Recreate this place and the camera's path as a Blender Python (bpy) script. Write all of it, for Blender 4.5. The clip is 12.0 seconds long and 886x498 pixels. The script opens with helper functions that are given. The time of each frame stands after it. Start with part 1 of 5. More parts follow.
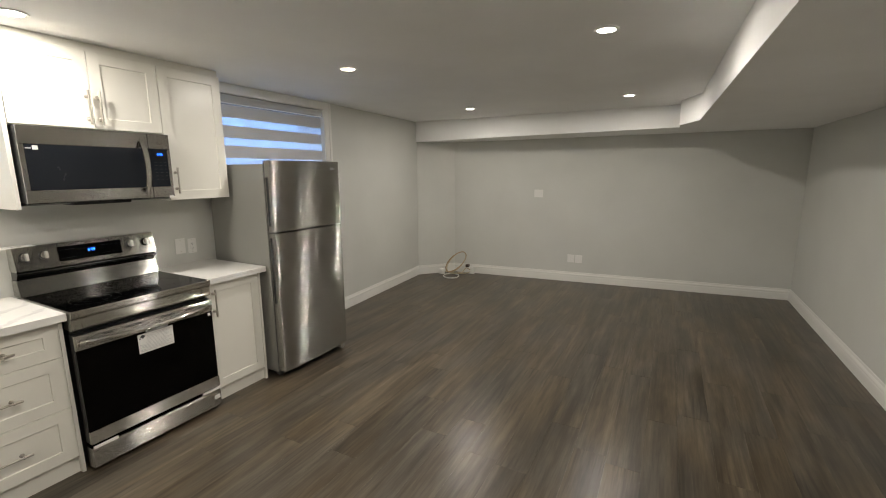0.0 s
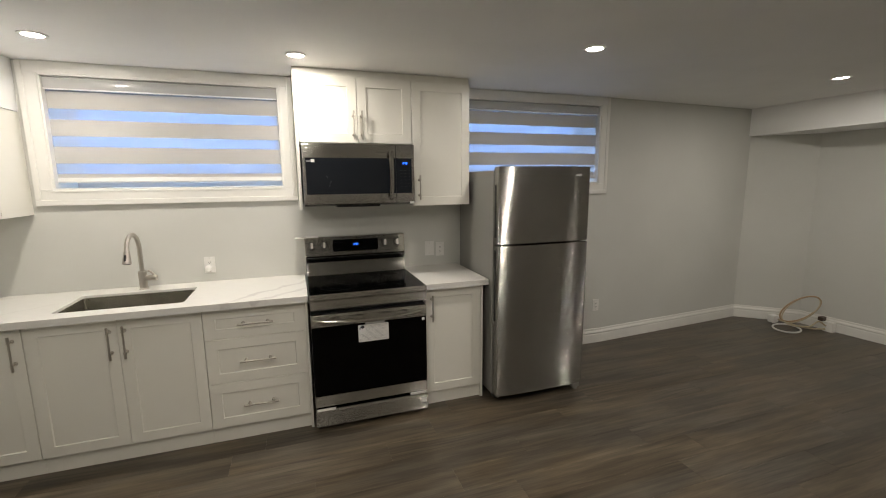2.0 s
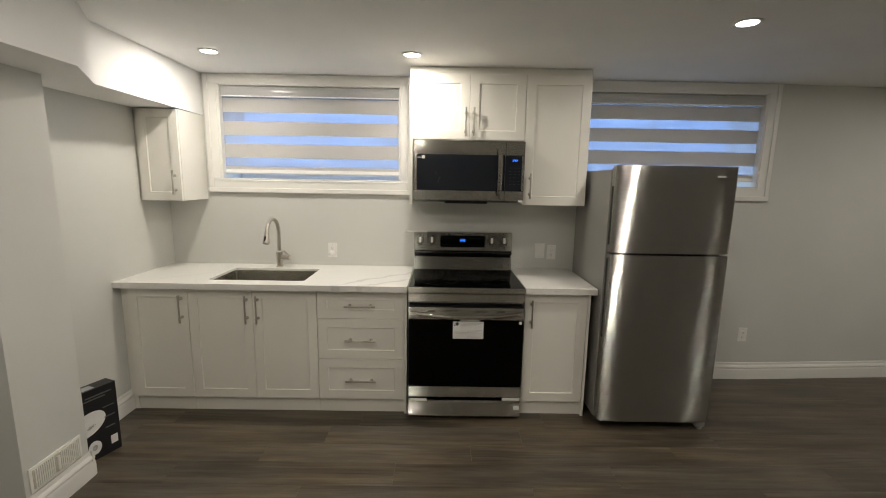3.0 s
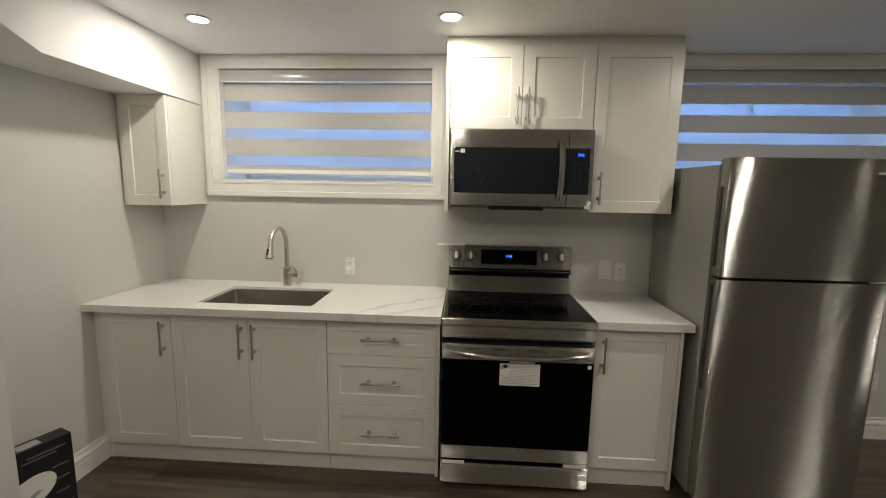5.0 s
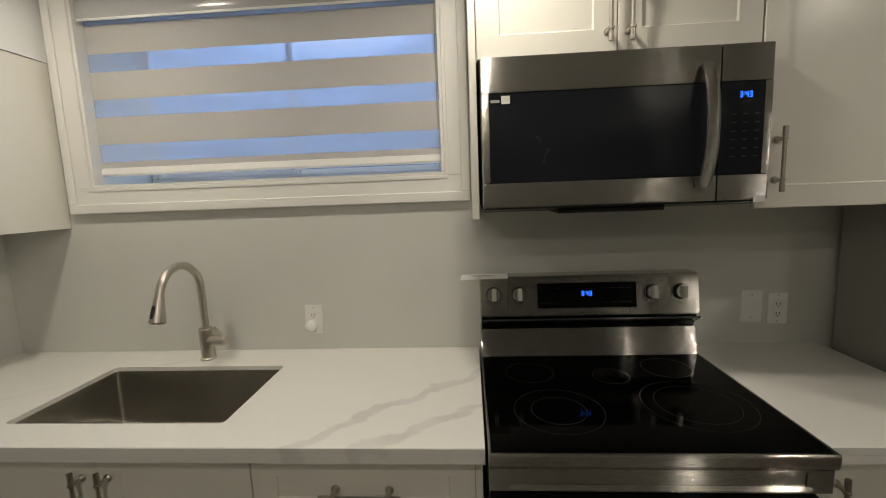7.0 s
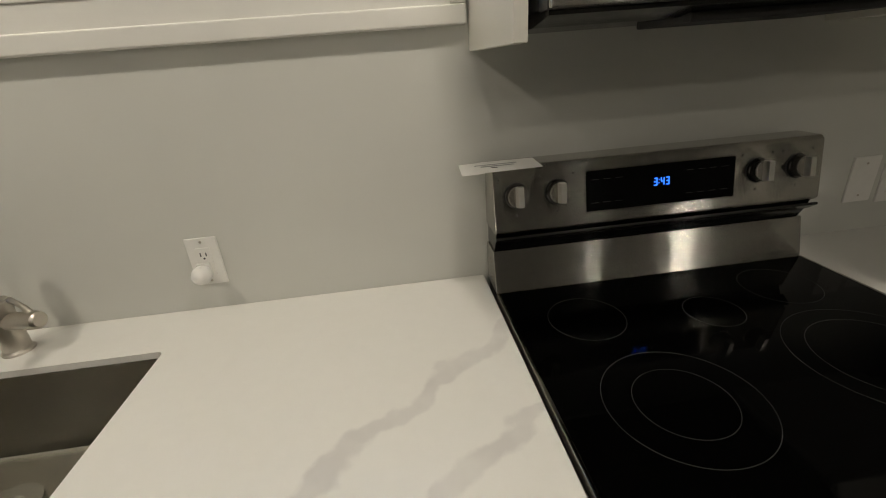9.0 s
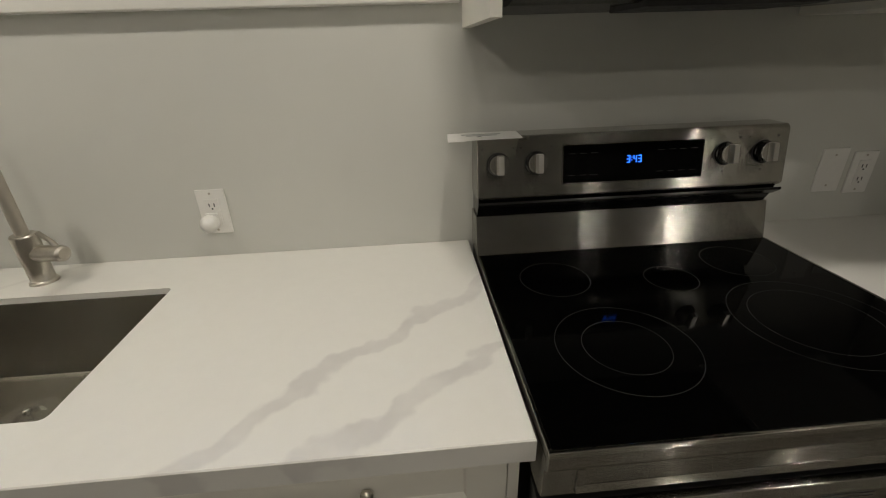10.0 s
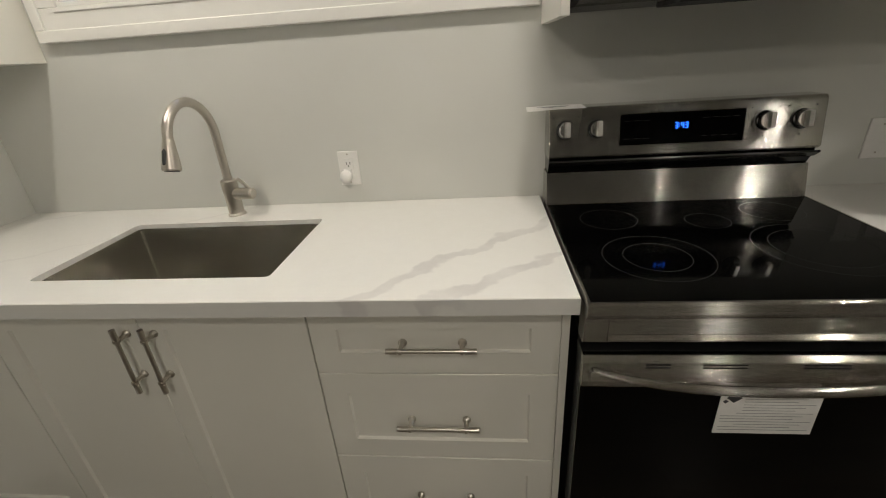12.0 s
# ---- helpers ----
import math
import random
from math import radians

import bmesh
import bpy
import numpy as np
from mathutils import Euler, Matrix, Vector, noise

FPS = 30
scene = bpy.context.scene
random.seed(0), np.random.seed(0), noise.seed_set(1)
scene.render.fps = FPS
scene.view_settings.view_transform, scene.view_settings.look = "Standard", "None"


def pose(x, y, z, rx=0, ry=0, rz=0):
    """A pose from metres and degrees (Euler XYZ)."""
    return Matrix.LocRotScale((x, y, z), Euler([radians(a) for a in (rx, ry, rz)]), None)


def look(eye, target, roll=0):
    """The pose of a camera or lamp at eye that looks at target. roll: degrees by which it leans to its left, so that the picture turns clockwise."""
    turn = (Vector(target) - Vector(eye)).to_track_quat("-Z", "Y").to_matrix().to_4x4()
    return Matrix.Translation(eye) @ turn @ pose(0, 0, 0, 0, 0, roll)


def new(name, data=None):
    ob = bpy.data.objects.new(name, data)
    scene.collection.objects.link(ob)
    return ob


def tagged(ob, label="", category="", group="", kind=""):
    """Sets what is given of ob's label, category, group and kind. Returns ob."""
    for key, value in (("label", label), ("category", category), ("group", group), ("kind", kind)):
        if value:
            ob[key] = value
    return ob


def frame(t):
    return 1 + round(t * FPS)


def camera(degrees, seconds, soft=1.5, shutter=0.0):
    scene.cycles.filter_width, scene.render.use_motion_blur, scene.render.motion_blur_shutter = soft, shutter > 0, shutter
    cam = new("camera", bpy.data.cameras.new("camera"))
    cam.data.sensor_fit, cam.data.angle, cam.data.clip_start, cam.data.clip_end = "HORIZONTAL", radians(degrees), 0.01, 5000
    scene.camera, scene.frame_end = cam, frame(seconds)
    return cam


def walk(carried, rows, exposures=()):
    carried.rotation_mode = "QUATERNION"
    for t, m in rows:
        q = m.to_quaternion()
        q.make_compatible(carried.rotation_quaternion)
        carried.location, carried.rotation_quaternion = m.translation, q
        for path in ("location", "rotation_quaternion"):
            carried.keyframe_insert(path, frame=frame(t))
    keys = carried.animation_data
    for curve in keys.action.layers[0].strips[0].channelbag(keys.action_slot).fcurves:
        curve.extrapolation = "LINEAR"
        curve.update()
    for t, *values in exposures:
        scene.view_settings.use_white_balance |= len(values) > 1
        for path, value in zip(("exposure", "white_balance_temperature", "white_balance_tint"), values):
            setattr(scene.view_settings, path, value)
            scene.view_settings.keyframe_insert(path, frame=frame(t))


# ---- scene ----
import collections

cam = camera(92.0, 12.0, soft=1.0)
PATH = [
    (0, (-0.953, -3.354, 1.616), (0.786, -2.433, 1.261), -0.3),
    (0.5, (-0.701, -3.335, 1.61), (0.872, -2.146, 1.276), -1.2),
    (1, (-0.417, -3.417, 1.619), (0.889, -1.937, 1.298), -1.0),
    (1.5, (-0.209, -3.443, 1.617), (0.757, -1.719, 1.31), -1.1),
    (1.9, (-0.072, -3.392, 1.622), (0.634, -1.548, 1.304), -0.4),
    (2, (-0.038, -3.388, 1.621), (0.599, -1.519, 1.301), -0.5),
    (2.5, (0.111, -3.38, 1.596), (0.301, -1.413, 1.286), 0.5),
    (3, (0.202, -3.359, 1.6), (0.217, -1.385, 1.281), 1.0),
    (3.2, (0.211, -3.345, 1.62), (0.206, -1.373, 1.289), 0.4),
    (4.8, (0.143, -2.856, 1.554), (0.02, -0.878, 1.279), 1.4),
    (5, (0.12, -2.736, 1.551), (0.005, -0.759, 1.27), 1.0),
    (5.5, (0.171, -2.455, 1.552), (0.057, -0.479, 1.265), 0.7),
    (6, (0.165, -2.2, 1.521), (0.037, -0.221, 1.261), 0.8),
    (6.5, (0.041, -1.913, 1.55), (-0.126, 0.061, 1.275), -1.2),
    (6.7, (0.011, -1.781, 1.537), (-0.161, 0.195, 1.275), -1.4),
    (8.3, (-0.178, -1.058, 1.455), (0.022, 0.889, 1.053), -8.0),
    (8.5, (-0.197, -0.998, 1.45), (-0.073, 0.885, 0.788), -7.0),
    (9, (-0.187, -0.954, 1.414), (-0.025, 0.871, 0.613), -4.6),
    (9.5, (-0.174, -0.947, 1.415), (0.044, 0.858, 0.582), -4.0),
    (10, (-0.149, -1.065, 1.388), (-0.022, 0.743, 0.542), -1.9),
    (10.5, (-0.13, -1.154, 1.395), (-0.05, 0.655, 0.547), -3.5),
    (11, (-0.138, -1.252, 1.355), (-0.117, 0.567, 0.523), -5.4),
    (11.5, (-0.151, -1.371, 1.356), (-0.311, 0.448, 0.539), -5.2),
    (12, (-0.189, -1.416, 1.371), (-0.39, 0.393, 0.541), -4.0),
]
walk(cam, [(t, look(eye, target, roll)) for t, eye, target, roll in PATH], exposures=((0.0, 4.38, 6330, 12), (1.0, 4.05, 6330, 12), (1.5, 4.0, 6370, 13), (2.5, 3.85, 6430, 12), (3.0, 3.77, 6450, 12), (5.0, 3.50, 6560, 10), (5.5, 3.33, 6580, 10), (6.0, 3.31, 6600, 10), (6.5, 3.07, 6650, 10), (8.5, 3.1, 6850, 10), (9.5, 3.17, 6500, 10), (10.5, 3.15, 6480, 10), (11.0, 3.38, 6420, 10), (12.0, 3.5, 6420, 11)))

# ---------------------------------------------------------------- world and light
CEIL = 2.355
world = bpy.data.worlds.new("world")
scene.world = world
world.use_nodes = True
wn = world.node_tree
sky = wn.nodes.new("ShaderNodeTexSky")
sky.sky_type = "NISHITA"
sky.sun_disc = False
sky.sun_elevation = radians(12)
sky.sun_rotation = radians(180)
sky.ozone_density = 5.0
wn.links.new(sky.outputs[0], wn.nodes["Background"].inputs[0])
wn.nodes["Background"].inputs[1].default_value = 0.10
sun_data = bpy.data.lights.new("sun", "SUN")
sun_data.energy, sun_data.angle, sun_data.color = 0.6, radians(12), (1.0, 0.93, 0.85)
sun = new("sun", sun_data)
sun.matrix_world = look((0, -14, 3), (0, 0, 0))

# the last two are unseen, added to brighten the cabinet fronts and floor
LAMPS = [(0.012, -0.585), (-1.23, -0.575), (1.63, -1.215), (3.90, -1.16), (1.61, -2.985), (3.84, -2.915), (-0.30, -2.15), (-0.20, -3.05)]
LAMP_WATTS = 0.66
SKY_FILL_WATTS = 1.25
LAMP_COLOR = (1.0, 0.925, 0.80)


# ---------------------------------------------------------------- helpers
def world_loc(ob):
    v = Vector((0, 0, 0))
    while ob is not None:
        v += ob.location
        ob = ob.parent
    return v


def thing(name, loc, label="", category="", group="", kind=""):
    ob = new(name)
    ob.location = loc
    ob.empty_display_size = 0.05
    return tagged(ob, label, category, group, kind)


def finish(bm, mat, name, smooth=True):
    me = bpy.data.meshes.new(name)
    bmesh.ops.recalc_face_normals(bm, faces=bm.faces)
    bm.to_mesh(me)
    bm.free()
    me.materials.append(mat)
    if smooth:
        for p in me.polygons:
            p.use_smooth = True
        weigh_normals(me, math.cos(radians(32)))
    return me


def weigh_normals(me, limit):
    """Normals weighted by face area, so that flat faces stay flat beside their rounded edges."""
    faces = [(p.normal.copy(), p.area, p.vertices[:]) for p in me.polygons]
    around = collections.defaultdict(list)
    for i, (_, _, vs) in enumerate(faces):
        for v in vs:
            around[v].append(i)
    normals = []
    for n, area, vs in faces:
        for v in vs:
            total = Vector((0, 0, 0))
            for j in around[v]:
                if faces[j][0].dot(n) > limit:
                    total += faces[j][0] * faces[j][1]
            normals.append(total.normalized() if total.length > 1e-12 else n)
    me.normals_split_custom_set(normals)


def part(name, bm, mat, parent, label=""):
    """One mesh under a thing or a part; the bmesh is given in world places."""
    bmesh.ops.translate(bm, verts=bm.verts, vec=-world_loc(parent))
    ob = new(name, finish(bm, mat, name))
    ob.parent = parent
    return tagged(ob, label)


def solid(name, bm, mat, label="", category="", kind="", group=""):
    """A top-level thing made of one mesh, its origin at its base."""
    xs = [v.co for v in bm.verts]
    lo = Vector([min(c[i] for c in xs) for i in range(3)])
    hi = Vector([max(c[i] for c in xs) for i in range(3)])
    base = Vector(((lo.x + hi.x) / 2, (lo.y + hi.y) / 2, lo.z))
    bmesh.ops.translate(bm, verts=bm.verts, vec=-base)
    ob = new(name, finish(bm, mat, name))
    ob.location = base
    return tagged(ob, label, category, group, kind)


def box(x0, x1, y0, y1, z0, z1, bevel=0.0, seg=2, bm=None):
    own = bmesh.new()
    m = Matrix.LocRotScale(((x0 + x1) / 2, (y0 + y1) / 2, (z0 + z1) / 2), None, (abs(x1 - x0), abs(y1 - y0), abs(z1 - z0)))
    bmesh.ops.create_cube(own, size=1, matrix=m)
    if bevel:
        bmesh.ops.bevel(own, geom=list(own.edges), offset=bevel, segments=seg, profile=0.5, affect="EDGES")
    return merge(bm, own)


def merge(bm, own):
    if bm is None:
        return own
    me = bpy.data.meshes.new("scratch")
    own.to_mesh(me)
    own.free()
    bm.from_mesh(me)
    bpy.data.meshes.remove(me)
    return bm


def prism(points, z0, z1, bm=None):
    """An upright prism over a plan outline."""
    bm = bm or bmesh.new()
    lo = [bm.verts.new((x, y, z0)) for x, y in points]
    hi = [bm.verts.new((x, y, z1)) for x, y in points]
    bm.faces.new(lo[::-1])
    bm.faces.new(hi)
    n = len(points)
    for i in range(n):
        bm.faces.new((lo[i], lo[(i + 1) % n], hi[(i + 1) % n], hi[i]))
    return bm


def sweep(profile, a, b, out, bm=None):
    """A moulding from a to b: profile of (out, up) pairs, out = unit vector off the wall."""
    bm = bm or bmesh.new()
    a, b, out = Vector(a), Vector(b), Vector(out)
    rings = [[bm.verts.new(p + out * o + Vector((0, 0, u))) for o, u in profile] for p in (a, b)]
    n = len(profile)
    for i in range(n):
        bm.faces.new((rings[0][i], rings[1][i], rings[1][(i + 1) % n], rings[0][(i + 1) % n]))
    bm.faces.new(rings[0][::-1])
    bm.faces.new(rings[1])
    return bm


def tube(points, radius, bm=None, n=12, cap=True):
    """A round tube through points; radius is a number or one per point."""
    bm = bm or bmesh.new()
    pts = [Vector(p) for p in points]
    rad = radius if isinstance(radius, (list, tuple)) else [radius] * len(pts)
    rings, side = [], None
    for i, p in enumerate(pts):
        d = (pts[min(i + 1, len(pts) - 1)] - pts[max(i - 1, 0)]).normalized()
        if side is None:
            side = d.orthogonal().normalized()
        side = (side - d * side.dot(d)).normalized()
        up = d.cross(side)
        rings.append([bm.verts.new(p + (side * math.cos(a) + up * math.sin(a)) * rad[i]) for a in [2 * math.pi * k / n for k in range(n)]])
    for r, s in zip(rings, rings[1:]):
        for k in range(n):
            bm.faces.new((r[k], r[(k + 1) % n], s[(k + 1) % n], s[k]))
    if cap:
        bm.faces.new(rings[0][::-1])
        bm.faces.new(rings[-1])
    return bm


def smooth_path(points, steps=6):
    """Catmull-Rom through points."""
    p = [Vector(q) for q in points]
    p = [2 * p[0] - p[1]] + p + [2 * p[-1] - p[-2]]
    out = []
    for i in range(1, len(p) - 2):
        for k in range(steps):
            t = k / steps
            a, b, c, d = p[i - 1], p[i], p[i + 1], p[i + 2]
            out.append(0.5 * (2 * b + (c - a) * t + (2 * a - 5 * b + 4 * c - d) * t * t + (3 * b - a - 3 * c + d) * t ** 3))
    out.append(p[-2])
    return out


def disc(center, radius, axis, depth, n=32, bevel=0.0, bm=None):
    """A short cylinder from center along axis."""
    c, ax = Vector(center), Vector(axis).normalized()
    pts, rad = [c], [radius]
    if bevel:
        pts = [c, c + ax * (depth - bevel), c + ax * depth]
        rad = [radius, radius, radius - bevel]
    else:
        pts, rad = [c, c + ax * depth], [radius, radius]
    own = bmesh.new()
    side = ax.orthogonal().normalized()
    up = ax.cross(side)
    rings = [[own.verts.new(p + (side * math.cos(a) + up * math.sin(a)) * r) for a in [2 * math.pi * k / n for k in range(n)]] for p, r in zip(pts, rad)]
    for r, s in zip(rings, rings[1:]):
        for k in range(n):
            own.faces.new((r[k], r[(k + 1) % n], s[(k + 1) % n], s[k]))
    own.faces.new(rings[0][::-1])
    own.faces.new(rings[-1])
    return merge(bm, own)


def annulus(center, r0, r1, z0, z1, n=64, bm=None):
    own = bmesh.new()
    rows = [[own.verts.new((center[0] + r * math.cos(2 * math.pi * k / n), center[1] + r * math.sin(2 * math.pi * k / n), z)) for k in range(n)]
            for r, z in ((r0, z0), (r1, z0), (r1, z1), (r0, z1))]
    for i in range(4):
        a, b = rows[i], rows[(i + 1) % 4]
        for k in range(n):
            own.faces.new((a[k], a[(k + 1) % n], b[(k + 1) % n], b[k]))
    return merge(bm, own)


# ---------------------------------------------------------------- materials
def shader(name):
    m = bpy.data.materials.new(name)
    m.use_nodes = True
    nt = m.node_tree
    return m, nt, nt.nodes["Principled BSDF"]


def add_noise(nt, coord, scale, detail=4.0, stretch=None, rough=0.55):
    n = nt.nodes.new("ShaderNodeTexNoise")
    n.inputs["Scale"].default_value, n.inputs["Detail"].default_value, n.inputs["Roughness"].default_value = scale, detail, rough
    if stretch:
        mp = nt.nodes.new("ShaderNodeMapping")
        mp.inputs["Scale"].default_value = stretch
        nt.links.new(coord, mp.inputs[0])
        coord = mp.outputs[0]
    nt.links.new(coord, n.inputs["Vector"])
    return n.outputs["Fac"]


def ramp(nt, fac, stops):
    r = nt.nodes.new("ShaderNodeValToRGB")
    while len(r.color_ramp.elements) < len(stops):
        r.color_ramp.elements.new(0.5)
    for e, (p, c) in zip(r.color_ramp.elements, stops):
        e.position, e.color = p, (*c, 1) if len(c) == 3 else c
    nt.links.new(fac, r.inputs[0])
    return r.outputs[0]


def bump(nt, b, height, strength, distance=0.002):
    n = nt.nodes.new("ShaderNodeBump")
    n.inputs["Strength"].default_value, n.inputs["Distance"].default_value = strength, distance
    nt.links.new(height, n.inputs["Height"])
    nt.links.new(n.outputs[0], b.inputs["Normal"])


def paint(name, color, rough, spread=0.05, fine=180.0, relief=0.15, coarse=1.7, distance=0.001):
    """Painted surface: faint large clouding, fine roller stipple."""
    m, nt, b = shader(name)
    pos = nt.nodes.new("ShaderNodeNewGeometry").outputs["Position"]
    lo = tuple(c * (1 - spread) for c in color)
    hi = tuple(min(1, c * (1 + spread)) for c in color)
    nt.links.new(ramp(nt, add_noise(nt, pos, coarse, 5), [(0.3, lo), (0.7, hi)]), b.inputs["Base Color"])
    r = ramp(nt, add_noise(nt, pos, coarse * 4, 3), [(0.3, (rough * 0.95,) * 3), (0.7, (min(1, rough * 1.05),) * 3)])
    nt.links.new(r, b.inputs["Roughness"])
    bump(nt, b, add_noise(nt, pos, fine, 2), relief, distance)
    return m


def plain(name, color, rough=0.5, metal=0.0, spread=0.08, scale=60.0):
    m, nt, b = shader(name)
    pos = nt.nodes.new("ShaderNodeNewGeometry").outputs["Position"]
    f = add_noise(nt, pos, scale, 3)
    nt.links.new(ramp(nt, f, [(0.3, tuple(c * (1 - spread) for c in color)), (0.7, tuple(min(1, c * (1 + spread)) for c in color))]), b.inputs["Base Color"])
    nt.links.new(ramp(nt, f, [(0.3, (rough * 0.85,) * 3), (0.7, (min(1, rough * 1.15),) * 3)]), b.inputs["Roughness"])
    b.inputs["Metallic"].default_value = metal
    return m


def brushed(name, color, rough, stretch, grooves=0.0, relief=0.03):
    """Brushed steel: fine scratches along one axis and soft smudges."""
    m, nt, b = shader(name)
    pos = nt.nodes.new("ShaderNodeNewGeometry").outputs["Position"]
    f = add_noise(nt, pos, 1.0, 3, stretch)
    smudge = add_noise(nt, pos, 5.0, 4)
    mix = nt.nodes.new("ShaderNodeMath")
    mix.operation = "MULTIPLY_ADD"
    nt.links.new(f, mix.inputs[0])
    mix.inputs[1].default_value = 0.5
    half = nt.nodes.new("ShaderNodeMath")
    half.operation = "MULTIPLY"
    nt.links.new(smudge, half.inputs[0])
    half.inputs[1].default_value = 0.5
    nt.links.new(half.outputs[0], mix.inputs[2])
    nt.links.new(ramp(nt, mix.outputs[0], [(0.3, tuple(c * 0.965 for c in color)), (0.7, tuple(min(1, c * 1.03) for c in color))]), b.inputs["Base Color"])
    nt.links.new(ramp(nt, mix.outputs[0], [(0.3, (rough * 0.94,) * 3), (0.7, (rough * 1.07,) * 3)]), b.inputs["Roughness"])
    b.inputs["Metallic"].default_value = 1.0
    if grooves:
        # brushing runs along the sheet, so the fine grooves tip the normal up and down only
        geo = nt.nodes.new("ShaderNodeNewGeometry")
        wn_ = nt.nodes.new("ShaderNodeTexWhiteNoise")
        big = nt.nodes.new("ShaderNodeVectorMath")
        big.operation = "SCALE"
        big.inputs["Scale"].default_value = 5000.0
        nt.links.new(pos, big.inputs[0])
        nt.links.new(big.outputs[0], wn_.inputs["Vector"])
        g = wn_.outputs["Value"]
        k = nt.nodes.new("ShaderNodeMath")
        k.operation = "MULTIPLY_ADD"
        nt.links.new(g, k.inputs[0])
        k.inputs[1].default_value, k.inputs[2].default_value = grooves, -grooves / 2
        up = nt.nodes.new("ShaderNodeCombineXYZ")
        nt.links.new(k.outputs[0], up.inputs[2])
        add = nt.nodes.new("ShaderNodeVectorMath")
        nt.links.new(geo.outputs["Normal"], add.inputs[0])
        nt.links.new(up.outputs[0], add.inputs[1])
        unit = nt.nodes.new("ShaderNodeVectorMath")
        unit.operation = "NORMALIZE"
        nt.links.new(add.outputs[0], unit.inputs[0])
        nt.links.new(unit.outputs[0], b.inputs["Normal"])
    if relief:
        bump(nt, b, f, relief, 0.0004)
    return m


def glow(name, color, strength):
    m, nt, b = shader(name)
    b.inputs["Base Color"].default_value = (*color, 1)
    b.inputs["Emission Color"].default_value = (*color, 1)
    b.inputs["Emission Strength"].default_value = strength
    return m


WALL = paint("wall_paint", (0.618, 0.619, 0.582), 0.62, 0.03)
CEILING = paint("ceiling_paint", (0.90, 0.90, 0.885), 0.85, 0.03, 120.0, 0.3)
TRIM = paint("trim_paint", (0.78, 0.77, 0.73), 0.38, 0.03, 60.0, 0.08)
CABINET = paint("cabinet_lacquer", (0.79, 0.772, 0.702), 0.33, 0.025, 90.0, 0.05)
DOORS = paint("door_lacquer", (0.80, 0.782, 0.712), 0.30, 0.025, 90.0, 0.05)
STEEL = brushed("brushed_steel", (0.39, 0.38, 0.353), 0.13, (2, 2, 500), 2.2, 0.0)
KNOB = brushed("knob_steel", (0.66, 0.645, 0.61), 0.30, (2, 300, 500), 0.0, 0.0)
STEEL_M = brushed("microwave_steel", (0.42, 0.405, 0.38), 0.14, (300, 2, 2), 1.2, 0.0)
STEEL_H = brushed("range_steel", (0.47, 0.455, 0.42), 0.115, (2, 300, 500), 1.8, 0.0)
SINK_STEEL = brushed("sink_steel", (0.49, 0.47, 0.425), 0.20, (260, 260, 4), 0.6, 0.0)
CHROME = plain("polished_chrome", (0.72, 0.71, 0.68), 0.12, 1.0, 0.02)
GUNMETAL = brushed("dark_knob_side", (0.10, 0.10, 0.098), 0.22, (2, 2, 300), 0.0, 0.0)
NICKEL = brushed("brushed_nickel", (0.54, 0.505, 0.45), 0.33, (300, 300, 300))
GREY_SIDE = paint("fridge_side", (0.25, 0.245, 0.225), 0.42, 0.05, 260.0, 0.3)
BLACK = plain("black_plastic", (0.012, 0.012, 0.012), 0.35)
ENAMEL = plain("glossy_black_enamel", (0.004, 0.004, 0.004), 0.2)
GASKET = plain("dark_gasket", (0.02, 0.02, 0.02), 0.6)
PLASTIC = plain("white_plastic", (0.80, 0.79, 0.76), 0.35, 0, 0.02)
PAPER = plain("paper", (0.80, 0.79, 0.76), 0.7, 0, 0.03)
INK = plain("ink", (0.05, 0.05, 0.055), 0.6)
GREY_INK = plain("grey_ink", (0.36, 0.36, 0.36), 0.7)
BLUE_LED = glow("blue_led", (0.02, 0.16, 1.0), 0.26)
LENS = glow("lamp_lens", (1.0, 0.93, 0.82), 2.2)


def black_glass(name, rough, rgb=(0.001, 0.001, 0.001), spec=0.22):
    m, nt, b = shader(name)
    pos = nt.nodes.new("ShaderNodeNewGeometry").outputs["Position"]
    nt.links.new(ramp(nt, add_noise(nt, pos, 7, 4), [(0.35, (rough * 0.7,) * 3), (0.75, (rough * 1.9,) * 3)]), b.inputs["Roughness"])
    b.inputs["Base Color"].default_value = (*rgb, 1)
    b.inputs["IOR"].default_value = 1.5
    b.inputs["Specular IOR Level"].default_value = spec
    return m


GLASS_TOP = black_glass("ceramic_glass", 0.05, (0.001, 0.001, 0.001), 0.09)
GLASS_MW = black_glass("microwave_glass", 0.15, (0.011, 0.013, 0.017), 0.26)
GLASS_DOOR = black_glass("oven_glass", 0.07, (0.001, 0.001, 0.001), 0.12)


